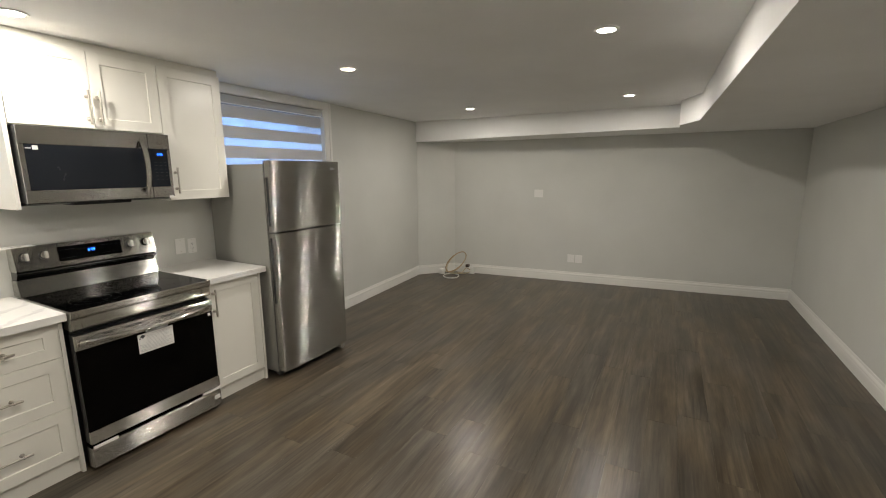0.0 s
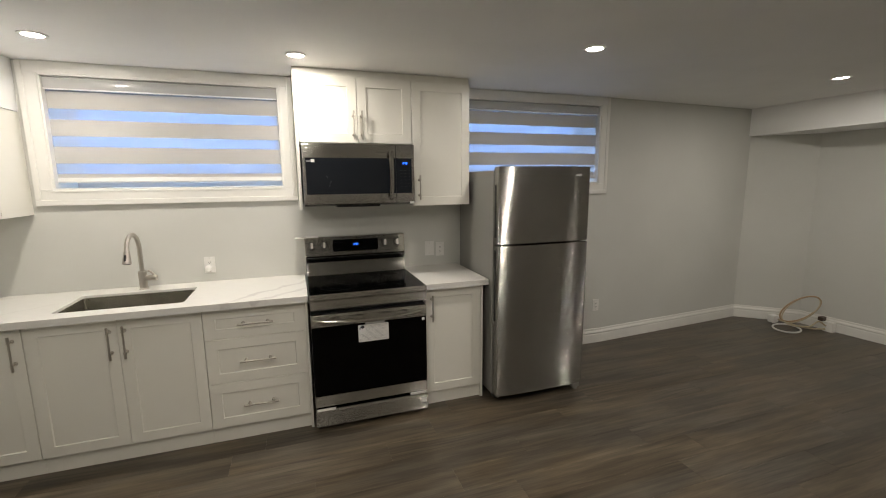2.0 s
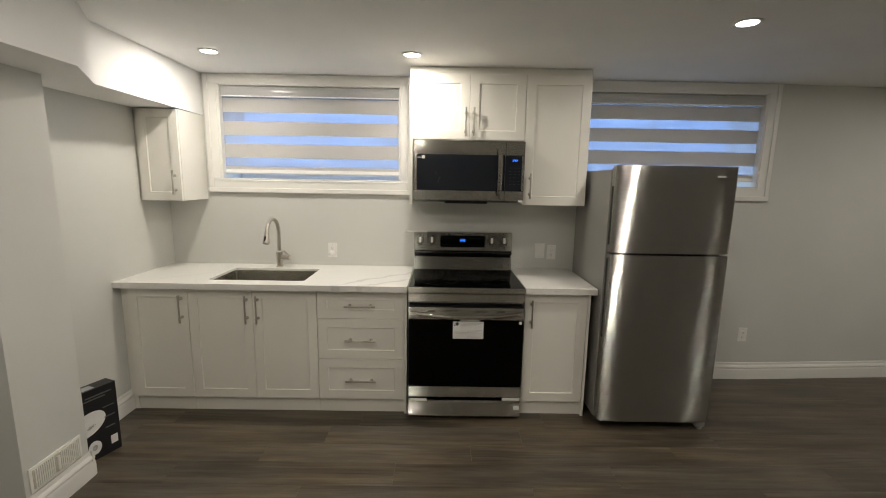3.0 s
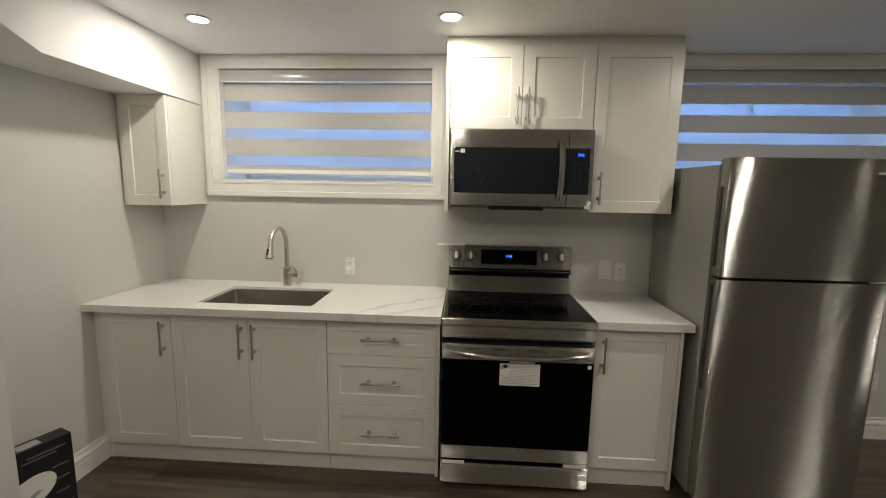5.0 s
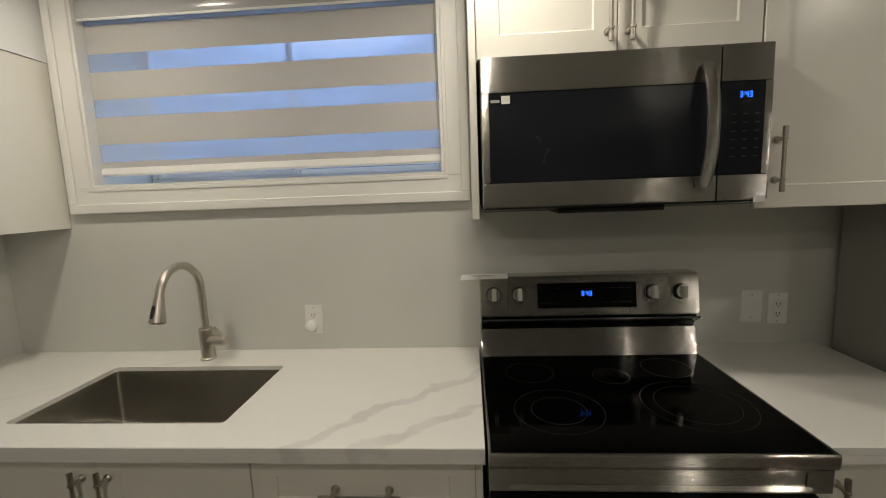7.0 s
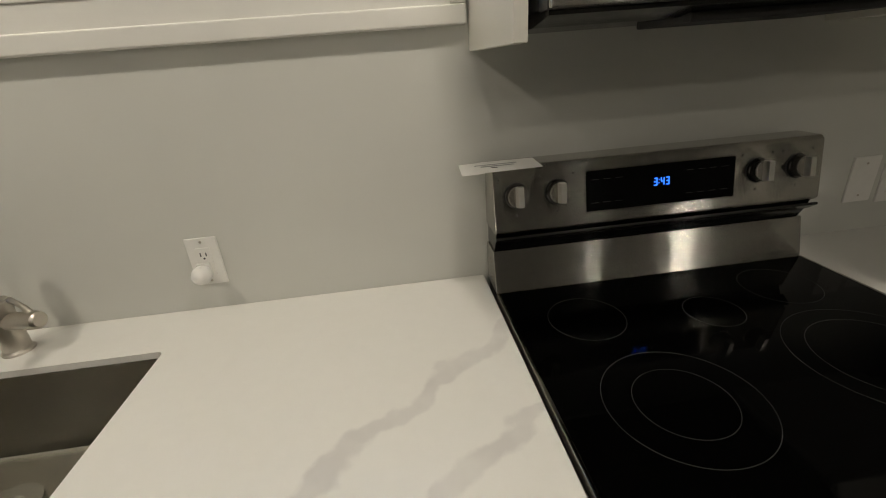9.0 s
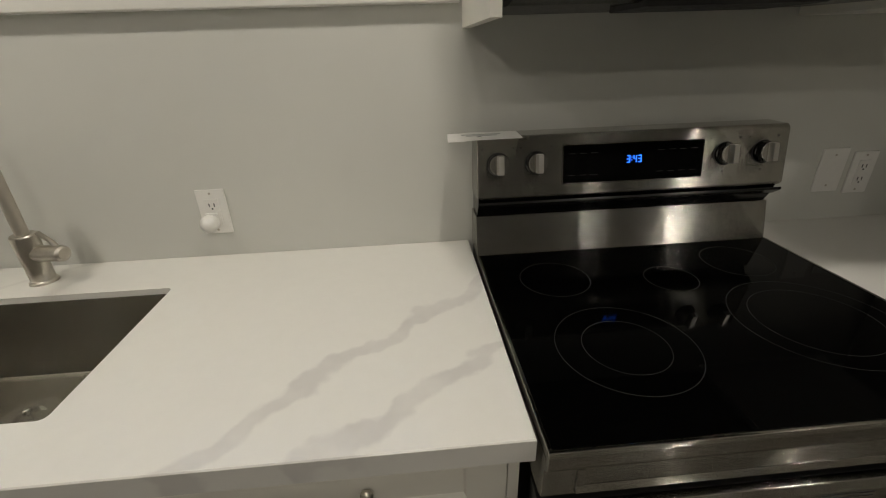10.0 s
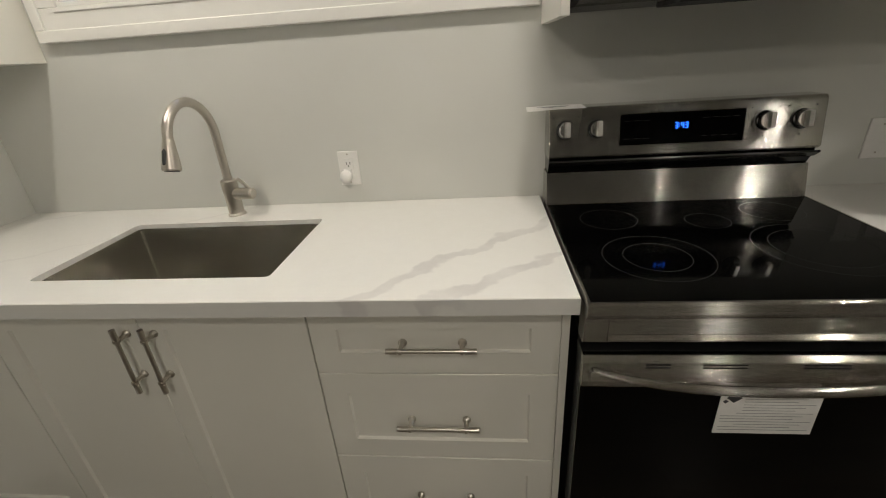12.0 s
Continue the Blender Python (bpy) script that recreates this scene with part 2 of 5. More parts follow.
def quartz_material():
    """White quartz: two broad grey veins by the range, faint veining elsewhere."""
    m, nt, b = shader("quartz")
    pos = nt.nodes.new("ShaderNodeNewGeometry").outputs["Position"]
    xyz = nt.nodes.new("ShaderNodeSeparateXYZ")
    nt.links.new(pos, xyz.inputs[0])
    wob = add_noise(nt, pos, 7.5, 3, None, 0.5)
    fine = add_noise(nt, pos, 22.0, 5)

    def math_node(op, a, c, k=None):
        n = nt.nodes.new("ShaderNodeMath")
        n.operation = op
        for i, v in enumerate((a, c, k)):
            if v is None:
                continue
            if isinstance(v, (int, float)):
                n.inputs[i].default_value = v
            else:
                nt.links.new(v, n.inputs[i])
        return n.outputs[0]

    def vein(nx, ny, off, width):
        d = math_node("MULTIPLY_ADD", xyz.outputs[0], nx, off)
        d = math_node("MULTIPLY_ADD", xyz.outputs[1], ny, d)
        d = math_node("MULTIPLY_ADD", math_node("SUBTRACT", wob, 0.5), 0.14, d)
        d = math_node("ABSOLUTE", d, 0)
        d = math_node("MULTIPLY_ADD", math_node("SUBTRACT", fine, 0.5), width * 0.9, d)
        n = nt.nodes.new("ShaderNodeMapRange")
        n.interpolation_type = "SMOOTHSTEP"
        nt.links.new(d, n.inputs[0])
        n.inputs[1].default_value, n.inputs[2].default_value = width * 0.45, width * 0.95
        n.inputs[3].default_value, n.inputs[4].default_value = 1.0, 0.0
        return n.outputs[0]

    def soft(x, k):
        return math_node("MULTIPLY", x, k)

    v = vein(0.661, -0.750, -0.172, 0.027)
    for args in ((0.58, -0.815, -0.372, 0.025), (0.62, -0.78, 0.62, 0.013), (0.55, -0.83, -1.15, 0.016), (0.70, -0.71, -1.45, 0.012), (0.60, -0.80, 0.99, 0.012)):
        v = math_node("MAXIMUM", v, soft(vein(*args), 1.0 if args[0] == 0.58 else 0.35))
    patch = ramp(nt, add_noise(nt, pos, 9.0, 3), [(0.28, (0.35,) * 3), (0.6, (1,) * 3)])
    v = math_node("MULTIPLY", v, patch)
    mx = nt.nodes.new("ShaderNodeMix")
    mx.data_type = "RGBA"
    nt.links.new(v, mx.inputs[0])
    nt.links.new(ramp(nt, add_noise(nt, pos, 40, 4), [(0.3, (0.755, 0.745, 0.71)), (0.7, (0.77, 0.76, 0.725))]), mx.inputs[6])
    mx.inputs[7].default_value = (0.625, 0.61, 0.592, 1)
    nt.links.new(mx.outputs[2], b.inputs["Base Color"])
    b.inputs["Roughness"].default_value = 0.22
    return m


QUARTZ = quartz_material()


def plank_material():
    """Dark grey-brown vinyl plank: grain along its length, a tone of its own per plank."""
    m, nt, b = shader("vinyl_plank")
    info = nt.nodes.new("ShaderNodeObjectInfo")
    pos = nt.nodes.new("ShaderNodeNewGeometry").outputs["Position"]
    shift = nt.nodes.new("ShaderNodeVectorMath")
    shift.operation = "MULTIPLY_ADD"
    shift.inputs[1].default_value = (1, 1, 1)
    comb = nt.nodes.new("ShaderNodeCombineXYZ")
    k = nt.nodes.new("ShaderNodeMath")
    k.operation = "MULTIPLY"
    k.inputs[1].default_value = 37.0
    nt.links.new(info.outputs["Random"], k.inputs[0])
    nt.links.new(k.outputs[0], comb.inputs[0])
    nt.links.new(k.outputs[0], comb.inputs[2])
    nt.links.new(pos, shift.inputs[0])
    nt.links.new(comb.outputs[0], shift.inputs[2])
    p = shift.outputs[0]
    half = nt.nodes.new("ShaderNodeVectorMath")
    half.operation = "MULTIPLY_ADD"
    half.inputs[1].default_value = (1, 1, 1)
    slip = nt.nodes.new("ShaderNodeVectorMath")
    slip.operation = "SCALE"
    slip.inputs["Scale"].default_value = 0.012
    nt.links.new(comb.outputs[0], slip.inputs[0])
    nt.links.new(pos, half.inputs[0])
    nt.links.new(slip.outputs[0], half.inputs[2])
    calm = half.outputs[0]
    broad = add_noise(nt, calm, 1.6, 3, (0.8, 6.5, 1), 0.6)
    grain = add_noise(nt, p, 5.0, 3, (0.30, 4.6, 1), 0.55)
    pores = add_noise(nt, p, 30.0, 3, (0.30, 4.5, 1), 0.55)
    blot = add_noise(nt, calm, 1.3, 4, (1.2, 2.6, 1), 0.55)
    # dark cathedral figure, here and there
    figure = nt.nodes.new("ShaderNodeTexWave")
    figure.wave_type, figure.bands_direction = "BANDS", "Y"
    figure.inputs["Scale"].default_value = 9.0
    figure.inputs["Distortion"].default_value = 9.0
    figure.inputs["Detail"].default_value = 2.0
    figure.inputs["Detail Scale"].default_value = 0.8
    stretch = nt.nodes.new("ShaderNodeMapping")
    stretch.inputs["Scale"].default_value = (0.16, 1.0, 1.0)
    nt.links.new(p, stretch.inputs[0])
    nt.links.new(stretch.outputs[0], figure.inputs["Vector"])
    where = ramp(nt, add_noise(nt, p, 1.5, 2, (0.9, 2.6, 1)), [(0.50, (0, 0, 0)), (0.66, (1, 1, 1))])
    lines = nt.nodes.new("ShaderNodeMath")
    lines.operation = "MULTIPLY"
    nt.links.new(ramp(nt, figure.outputs["Fac"], [(0.72, (0, 0, 0)), (0.95, (1, 1, 1))]), lines.inputs[0])
    nt.links.new(where, lines.inputs[1])

    def mad(x, k, y):
        n = nt.nodes.new("ShaderNodeMath")
        n.operation = "MULTIPLY_ADD"
        nt.links.new(x, n.inputs[0])
        n.inputs[1].default_value = k
        if isinstance(y, float):
            n.inputs[2].default_value = y
        else:
            nt.links.new(y, n.inputs[2])
        return n.outputs[0]

    tone = mad(lines.outputs[0], -0.10, mad(info.outputs["Random"], 0.035, mad(pores, 0.18, mad(blot, 0.34, mad(broad, 0.38, mad(grain, 0.50, -0.20))))))
    brown = ramp(nt, tone, [(0.34, (0.036, 0.0270, 0.0165)), (0.46, (0.066, 0.0500, 0.0310)), (0.57, (0.106, 0.0815, 0.0530)), (0.70, (0.165, 0.130, 0.088))])
    grey = ramp(nt, tone, [(0.34, (0.030, 0.0250, 0.0180)), (0.46, (0.055, 0.0460, 0.0345)), (0.57, (0.088, 0.0745, 0.0570)), (0.70, (0.136, 0.116, 0.092))])
    hue = ramp(nt, add_noise(nt, calm, 1.9, 2, (0.7, 2.4, 1), 0.5), [(0.40, (0, 0, 0)), (0.60, (1, 1, 1))])
    mx = nt.nodes.new("ShaderNodeMix")
    mx.data_type = "RGBA"
    nt.links.new(hue, mx.inputs[0])
    nt.links.new(brown, mx.inputs[6])
    nt.links.new(grey, mx.inputs[7])
    nt.links.new(mx.outputs[2], b.inputs["Base Color"])
    nt.links.new(ramp(nt, grain, [(0.3, (0.29,) * 3), (0.7, (0.34,) * 3)]), b.inputs["Roughness"])
    bump(nt, b, grain, 0.02, 0.0004)
    return m


PLANK = plank_material()


def sheer_material():
    m, nt, b = shader("sheer_mesh")
    out = nt.nodes["Material Output"]
    tr = nt.nodes.new("ShaderNodeBsdfTransparent")
    tr.inputs[0].default_value = (0.93, 0.95, 1.0, 1)
    mx = nt.nodes.new("ShaderNodeMixShader")
    mx.inputs[0].default_value = 0.34
    b.inputs["Base Color"].default_value = (0.80, 0.82, 0.86, 1)
    b.inputs["Roughness"].default_value = 0.9
    tl = nt.nodes.new("ShaderNodeBsdfTranslucent")
    tl.inputs[0].default_value = (0.86, 0.88, 0.92, 1)
    weave = nt.nodes.new("ShaderNodeMixShader")
    weave.inputs[0].default_value = 0.65
    nt.links.new(b.outputs[0], weave.inputs[1])
    nt.links.new(tl.outputs[0], weave.inputs[2])
    nt.links.new(tr.outputs[0], mx.inputs[1])
    nt.links.new(weave.outputs[0], mx.inputs[2])
    nt.links.new(mx.outputs[0], out.inputs[0])
    return m


def cloth_material():
    m, nt, b = shader("blind_cloth")
    pos = nt.nodes.new("ShaderNodeNewGeometry").outputs["Position"]
    w = add_noise(nt, pos, 1.0, 2, (900, 900, 90))
    nt.links.new(ramp(nt, w, [(0.3, (0.60, 0.58, 0.55)), (0.7, (0.68, 0.66, 0.62))]), b.inputs["Base Color"])
    b.inputs["Roughness"].default_value = 0.9
    out = nt.nodes["Material Output"]
    tl = nt.nodes.new("ShaderNodeBsdfTranslucent")
    tl.inputs[0].default_value = (0.6, 0.6, 0.62, 1)
    mx = nt.nodes.new("ShaderNodeMixShader")
    mx.inputs[0].default_value = 0.22
    nt.links.new(b.outputs[0], mx.inputs[1])
    nt.links.new(tl.outputs[0], mx.inputs[2])
    nt.links.new(mx.outputs[0], out.inputs[0])
    return m


SHEER, CLOTH = sheer_material(), cloth_material()


def glass_material():
    m, nt, b = shader("window_glass")
    b.inputs["Transmission Weight"].default_value = 1.0
    b.inputs["Roughness"].default_value = 0.0
    b.inputs["IOR"].default_value = 1.45
    b.inputs["Base Color"].default_value = (0.95, 0.97, 1.0, 1)
    return m


GLASS = glass_material()
VINYL = paint("window_vinyl", (0.82, 0.82, 0.81), 0.35, 0.02)
GALV = plain("galvanised_steel", (0.44, 0.48, 0.56), 0.75, 0.0, 0.15, 9.0)
GROUND = paint("outside_soil", (0.16, 0.15, 0.13), 0.9, 0.3, 30.0, 0.6)

# ---------------------------------------------------------------- the room
WX, EX, SY, T = -1.905, 5.68, -4.78, 0.16
OPEN = [(-1.480, -0.112), (1.277, 2.656)]
WZ0, WZ1 = 1.575, 2.284

north = bmesh.new()
NX = 2.78       # beyond the second window the wall swings out a little
for x0, x1, z0, z1 in ((WX - T, NX, 0, WZ0), (WX - T, NX, WZ1, CEIL + 0.3), (WX - T, OPEN[0][0], WZ0, WZ1), (OPEN[0][1], OPEN[1][0], WZ0, WZ1), (OPEN[1][1], NX, WZ0, WZ1)):
    box(x0, x1, 0, 0.37, z0, z1, bm=north)
prism([(NX, 0), (4.78, 0.125), (4.78, 0.30), (NX, 0.26)], 0, CEIL + 0.3, north)
bmesh.ops.remove_doubles(north, verts=north.verts, dist=0.0001)
solid("wall_north", north, WALL, "light grey painted kitchen wall", "wall", "structure")
CORNER, FAR = (5.24, -0.30), (5.68, -4.78)
solid("wall_angled", prism([(4.78, 0.125), CORNER, (5.56, 0.30), (4.78, 0.30)], 0, CEIL + 0.3), WALL, "light grey painted short angled wall", "wall", "structure")
solid("wall_east", prism([CORNER, FAR, (5.9, SY), (5.9, 0.30), (5.56, 0.30)], 0, CEIL + 0.3), WALL, "light grey painted far wall", "wall", "structure")
solid("wall_south", box(WX - T, 5.9, SY - T, SY, 0, CEIL + 0.3), WALL, "light grey painted long wall", "wall", "structure")
solid("wall_west", box(WX - T, WX, SY, 0, 0, CEIL + 0.3), WALL, "light grey painted kitchen side wall", "wall", "structure")
PX, PY0, PY1 = -1.647, -1.622, -1.275
solid("wall_pillar", box(WX, PX, PY0, PY1, 0, 2.0505, 0.004), WALL, "light grey painted wall projection", "wall", "structure")
solid("ceiling", box(WX, 5.9, SY, 0.30, CEIL, CEIL + 0.2), CEILING, "flat painted ceiling with recessed lights", "ceiling", "structure")

beam = prism([(4.75, 0.123), (4.78, 0.125), CORNER, FAR, (4.5, SY), (4.5, -3.378), (4.80, -3.385)], 2.065, CEIL)
for v in beam.verts:
    if v.co.z < 2.2:
        v.co.z += 0.0118 * min(3.38, max(0.0, -v.co.y))
solid("soffit_beam", beam, CEILING, "painted drop beam along far wall", "bulkhead", "structure")
solid("soffit_south", prism([(-1.345, SY), (4.5, SY), (4.5, -3.378), (4.06, -3.55), (-1.345, -3.695)], 2.10, CEIL), CEILING, "painted duct bulkhead along long wall", "bulkhead", "structure")
solid("soffit_west", prism([(WX, 0), (WX, SY), (-1.345, SY), (-1.345, -1.44), (-1.565, -1.07), (-1.602, 0)], 2.05, CEIL), CEILING, "painted duct bulkhead above cupboard", "bulkhead", "structure")

BASE = [(0, 0), (0.018, 0), (0.018, 0.074), (0.012, 0.084), (0.012, 0.093), (0.017, 0.099), (0.015, 0.111), (0.007, 0.122), (0.007, 0.131), (0.004, 0.142), (0, 0.142)]
n1 = Vector((0.125, NX - 4.78, 0)).normalized()
n2 = Vector((-0.425, -0.46, 0)).normalized()
n3 = Vector((-4.48, -0.44, 0)).normalized()
for a, b, out in (((2.0, 0, 0), (NX, 0, 0), (0, -1, 0)), ((NX, 0, 0), (4.78, 0.125, 0), n1), ((4.775, 0.125, 0), (*CORNER, 0), n2), ((*CORNER, 0), (*FAR, 0), n3),
                  ((FAR[0], SY, 0), (WX, SY, 0), (0, 1, 0)), ((WX, -0.585, 0), (WX, PY1, 0), (1, 0, 0)), ((PX, PY1, 0), (PX, PY0, 0), (1, 0, 0)),
                  ((WX, PY1, 0), (PX + 0.016, PY1, 0), (0, 1, 0)), ((WX, PY0, 0), (PX + 0.016, PY0, 0), (0, -1, 0)), ((WX, PY0, 0), (WX, SY, 0), (1, 0, 0))):
    solid("baseboard", sweep(BASE, a, b, out), TRIM, "white moulded baseboard along the wall", "baseboard", "structure")


# ---------------------------------------------------------------- windows
def window(name, x0, x1, cl, cr):
    w = thing(name, ((x0 + x1) / 2, 0, WZ0), "white framed basement slider window in a deep casing", "window", "", "structure")
    z0, z1 = WZ0, WZ1
    zb = z0 - 0.097
    # casing boards with a raised outer bead
    for a, b, c0, c1 in ((x0 - cl, x1 + cr, zb, z0), (x0 - cl, x1 + cr, z1, CEIL - 0.002), (x0 - cl, x0, z0, z1), (x1, x1 + cr, z0, z1)):
        part("casing", box(a, b, -0.018, 0, c0, c1, 0.003), TRIM, w)
    for a, b, c0, c1 in ((x0 - cl, x1 + cr, zb, zb + 0.036), (x0 - cl, x0 - cl + 0.032, zb + 0.036, CEIL - 0.004), (x1 + cr - 0.032, x1 + cr, zb + 0.036, CEIL - 0.004)):
        part("bead", box(a, b, -0.0265, -0.018, c0, c1, 0.004, 3), TRIM, w)
    for a, b, c0, c1 in ((x0 - 0.014, x1 + 0.014, z0 - 0.014, z0 - 0.001), (x0 - 0.014, x0 - 0.001, z0 - 0.001, z1), (x1 + 0.001, x1 + 0.014, z0 - 0.001, z1)):
        part("inner_bead", box(a, b, -0.0215, -0.018, c0, c1, 0.0025, 2), TRIM, w)
    # reveal boards
    for a, b, c0, c1 in ((x0, x1, z0, z0 + 0.012), (x0, x1, z1 - 0.012, z1), (x0, x0 + 0.012, z0 + 0.012, z1 - 0.012), (x1 - 0.012, x1, z0 + 0.012, z1 - 0.012)):
        part("jamb", box(a, b, -0.016, 0.29, c0, c1, 0.001), TRIM, w)
    # vinyl frame with one fixed and one sliding sash
    a, b, c0, c1 = x0 + 0.012, x1 - 0.012, z0 + 0.012, z1 - 0.012
    for p in ((a, b, c0, c0 + 0.03), (a, b, c1 - 0.03, c1), (a, a + 0.024, c0 + 0.03, c1 - 0.03), (b - 0.024, b, c0 + 0.03, c1 - 0.03)):
        part("window_frame", box(p[0], p[1], 0.29, 0.36, p[2], p[3], 0.003), VINYL, w)
    part("track", box(a + 0.024, b - 0.024, 0.275, 0.29, c0, c0 + 0.014, 0.002), VINYL, w)
    mid = (a + b) / 2
    for s0, s1, y in ((a + 0.024, mid + 0.009, 0.300), (mid - 0.009, b - 0.024, 0.328)):
        l0, l1 = (0.016, 0.016)
        rails = box(s0, s0 + l0, y, y + 0.025, c0 + 0.03, c1 - 0.03, 0.002, 1)
        box(s1 - l1, s1, y, y + 0.025, c0 + 0.03, c1 - 0.03, 0.002, 1, rails)
        box(s0 + l0, s1 - l1, y, y + 0.025, c0 + 0.03, c0 + 0.05, 0.002, 1, rails)
        box(s0 + l0, s1 - l1, y, y + 0.025, c1 - 0.05, c1 - 0.03, 0.002, 1, rails)
        sash = part("sash", rails, VINYL, w)
        pane = part("pane", box(s0 + l0, s1 - l1, y + 0.010, y + 0.014, c0 + 0.05, c1 - 0.05), GLASS, sash)
        pane.visible_shadow = False
    return w


window("window_1", *OPEN[0], 0.097, 0.090)
window("window_2", *OPEN[1], 0.055, 0.092)


def well(x0, x1):
    """Corrugated window well outside, open to the sky."""
    bm = bmesh.new()
    cx, r = (x0 + x1) / 2, (x1 - x0) / 2 + 0.25
    rows = []
    for i in range(53):
        z = 1.30 + i * 0.024
        d = 0.006 * math.cos(i * math.pi / 2)
        rows.append([bm.verts.new((cx + (r + d) * math.cos(a), 0.38 + 0.85 * (1 + d) * math.sin(a), z)) for a in [math.pi * k / 36 for k in range(37)]])
    for p, q in zip(rows, rows[1:]):
        for k in range(36):
            bm.faces.new((p[k], p[k + 1], q[k + 1], q[k]))
    solid("window_well", bm, GALV, "corrugated galvanised window well outside", "window well", "structure")


well(*OPEN[0])
well(*OPEN[1])
# added blue area lamp over each well, strengthening the light of the sky
for x0, x1 in OPEN:
    sl = bpy.data.lights.new("sky_fill", "AREA")
    sl.shape, sl.size, sl.size_y, sl.energy, sl.color = "RECTANGLE", 1.5, 0.75, SKY_FILL_WATTS, (0.50, 0.70, 1.0)
    new("sky_fill", sl).matrix_world = look(((x0 + x1) / 2, 0.80, 2.62), ((x0 + x1) / 2, 0.60, 1.6))
g = bmesh.new()
box(-40, 40, 0.38, 60, 1.0, 1.3, bm=g)
solid("ground", g, GROUND, "bare soil outside the basement windows", "ground", "structure")


# ---------------------------------------------------------------- recessed lights
def downlight(x, y):
    d = thing("recessed_light", (x, y, CEIL), "round white recessed ceiling light, switched on", "ceiling light", "recessed lights")
    part("trim_ring", annulus((x, y), 0.046, 0.062, CEIL - 0.006, CEIL - 0.0005, 40), PLASTIC, d)
    part("lens", disc((x, y, CEIL - 0.001), 0.046, (0, 0, -1), 0.002, 40), LENS, d, "glowing lens")
    la = bpy.data.lights.new("lamp", "AREA")
    la.shape, la.size, la.energy, la.color = "DISK", 0.088, LAMP_WATTS, LAMP_COLOR
    lamp = new("lamp", la)
    lamp.location = (x, y, CEIL - 0.008)


# the two added fill lamps get the same fitting as the real ones
for px, py in LAMPS:
    downlight(px, py)


# ---------------------------------------------------------------- cabinets
FY = -0.617     # face of the base cabinet doors
UY = -0.340     # face of the wall cabinet doors


def shaker(x0, x1, z0, z1, yf, rail=0.06, depth=0.019, recess=0.007, rail_z=None):
    """A shaker front facing -y with a recessed panel and softly bevelled edges."""
    rz = rail_z or rail
    bm = bmesh.new()
    yb, yp = yf + depth, yf + recess
    c = 0.004
    e = 0.0015

    def ring(ax0, ax1, az0, az1, y):
        return [bm.verts.new(p) for p in ((ax0, y, az0), (ax1, y, az0), (ax1, y, az1), (ax0, y, az1))]

    rings = [ring(x0, x1, z0, z1, yb), ring(x0, x1, z0, z1, yf + e), ring(x0 + e, x1 - e, z0 + e, z1 - e, yf),
             ring(x0 + rail, x1 - rail, z0 + rz, z1 - rz, yf), ring(x0 + rail + c, x1 - rail - c, z0 + rz + c, z1 - rz - c, yp)]
    bm.faces.new(rings[0][::-1])
    for r, s in zip(rings, rings[1:]):
        for k in range(4):
            bm.faces.new((r[k], r[(k + 1) % 4], s[(k + 1) % 4], s[k]))
    bm.faces.new(rings[-1])
    return bm


def pull(cx, cz, yf, parent, vertical=True, length=0.19):
    """Bar pull: grip with banded ends on two flared posts."""
    d = Vector((0, 0, 1)) if vertical else Vector((1, 0, 0))
    c = Vector((cx, yf - 0.034, cz))
    h = length / 2
    bm = tube([c - d * (h - 0.006), c + d * (h - 0.006)], 0.0052, n=14)
    for s in (-1, 1):
        tube([c + d * s * (h - 0.026), c + d * s * h], 0.0068, bm, 14)
        tube([c + d * s * (h - 0.036), c + d * s * (h - 0.030)], 0.0085, bm, 14)
        q = c + d * s * (h - 0.033)
        tube([(q.x, yf, q.z), (q.x, yf - 0.004, q.z), (q.x, yf - 0.009, q.z), (q.x, yf - 0.028, q.z), (q.x, yf - 0.034, q.z)], [0.0105, 0.0105, 0.0065, 0.0052, 0.0070], bm, 14)
    return part("handle", bm, NICKEL, parent, "brushed nickel bar handle")


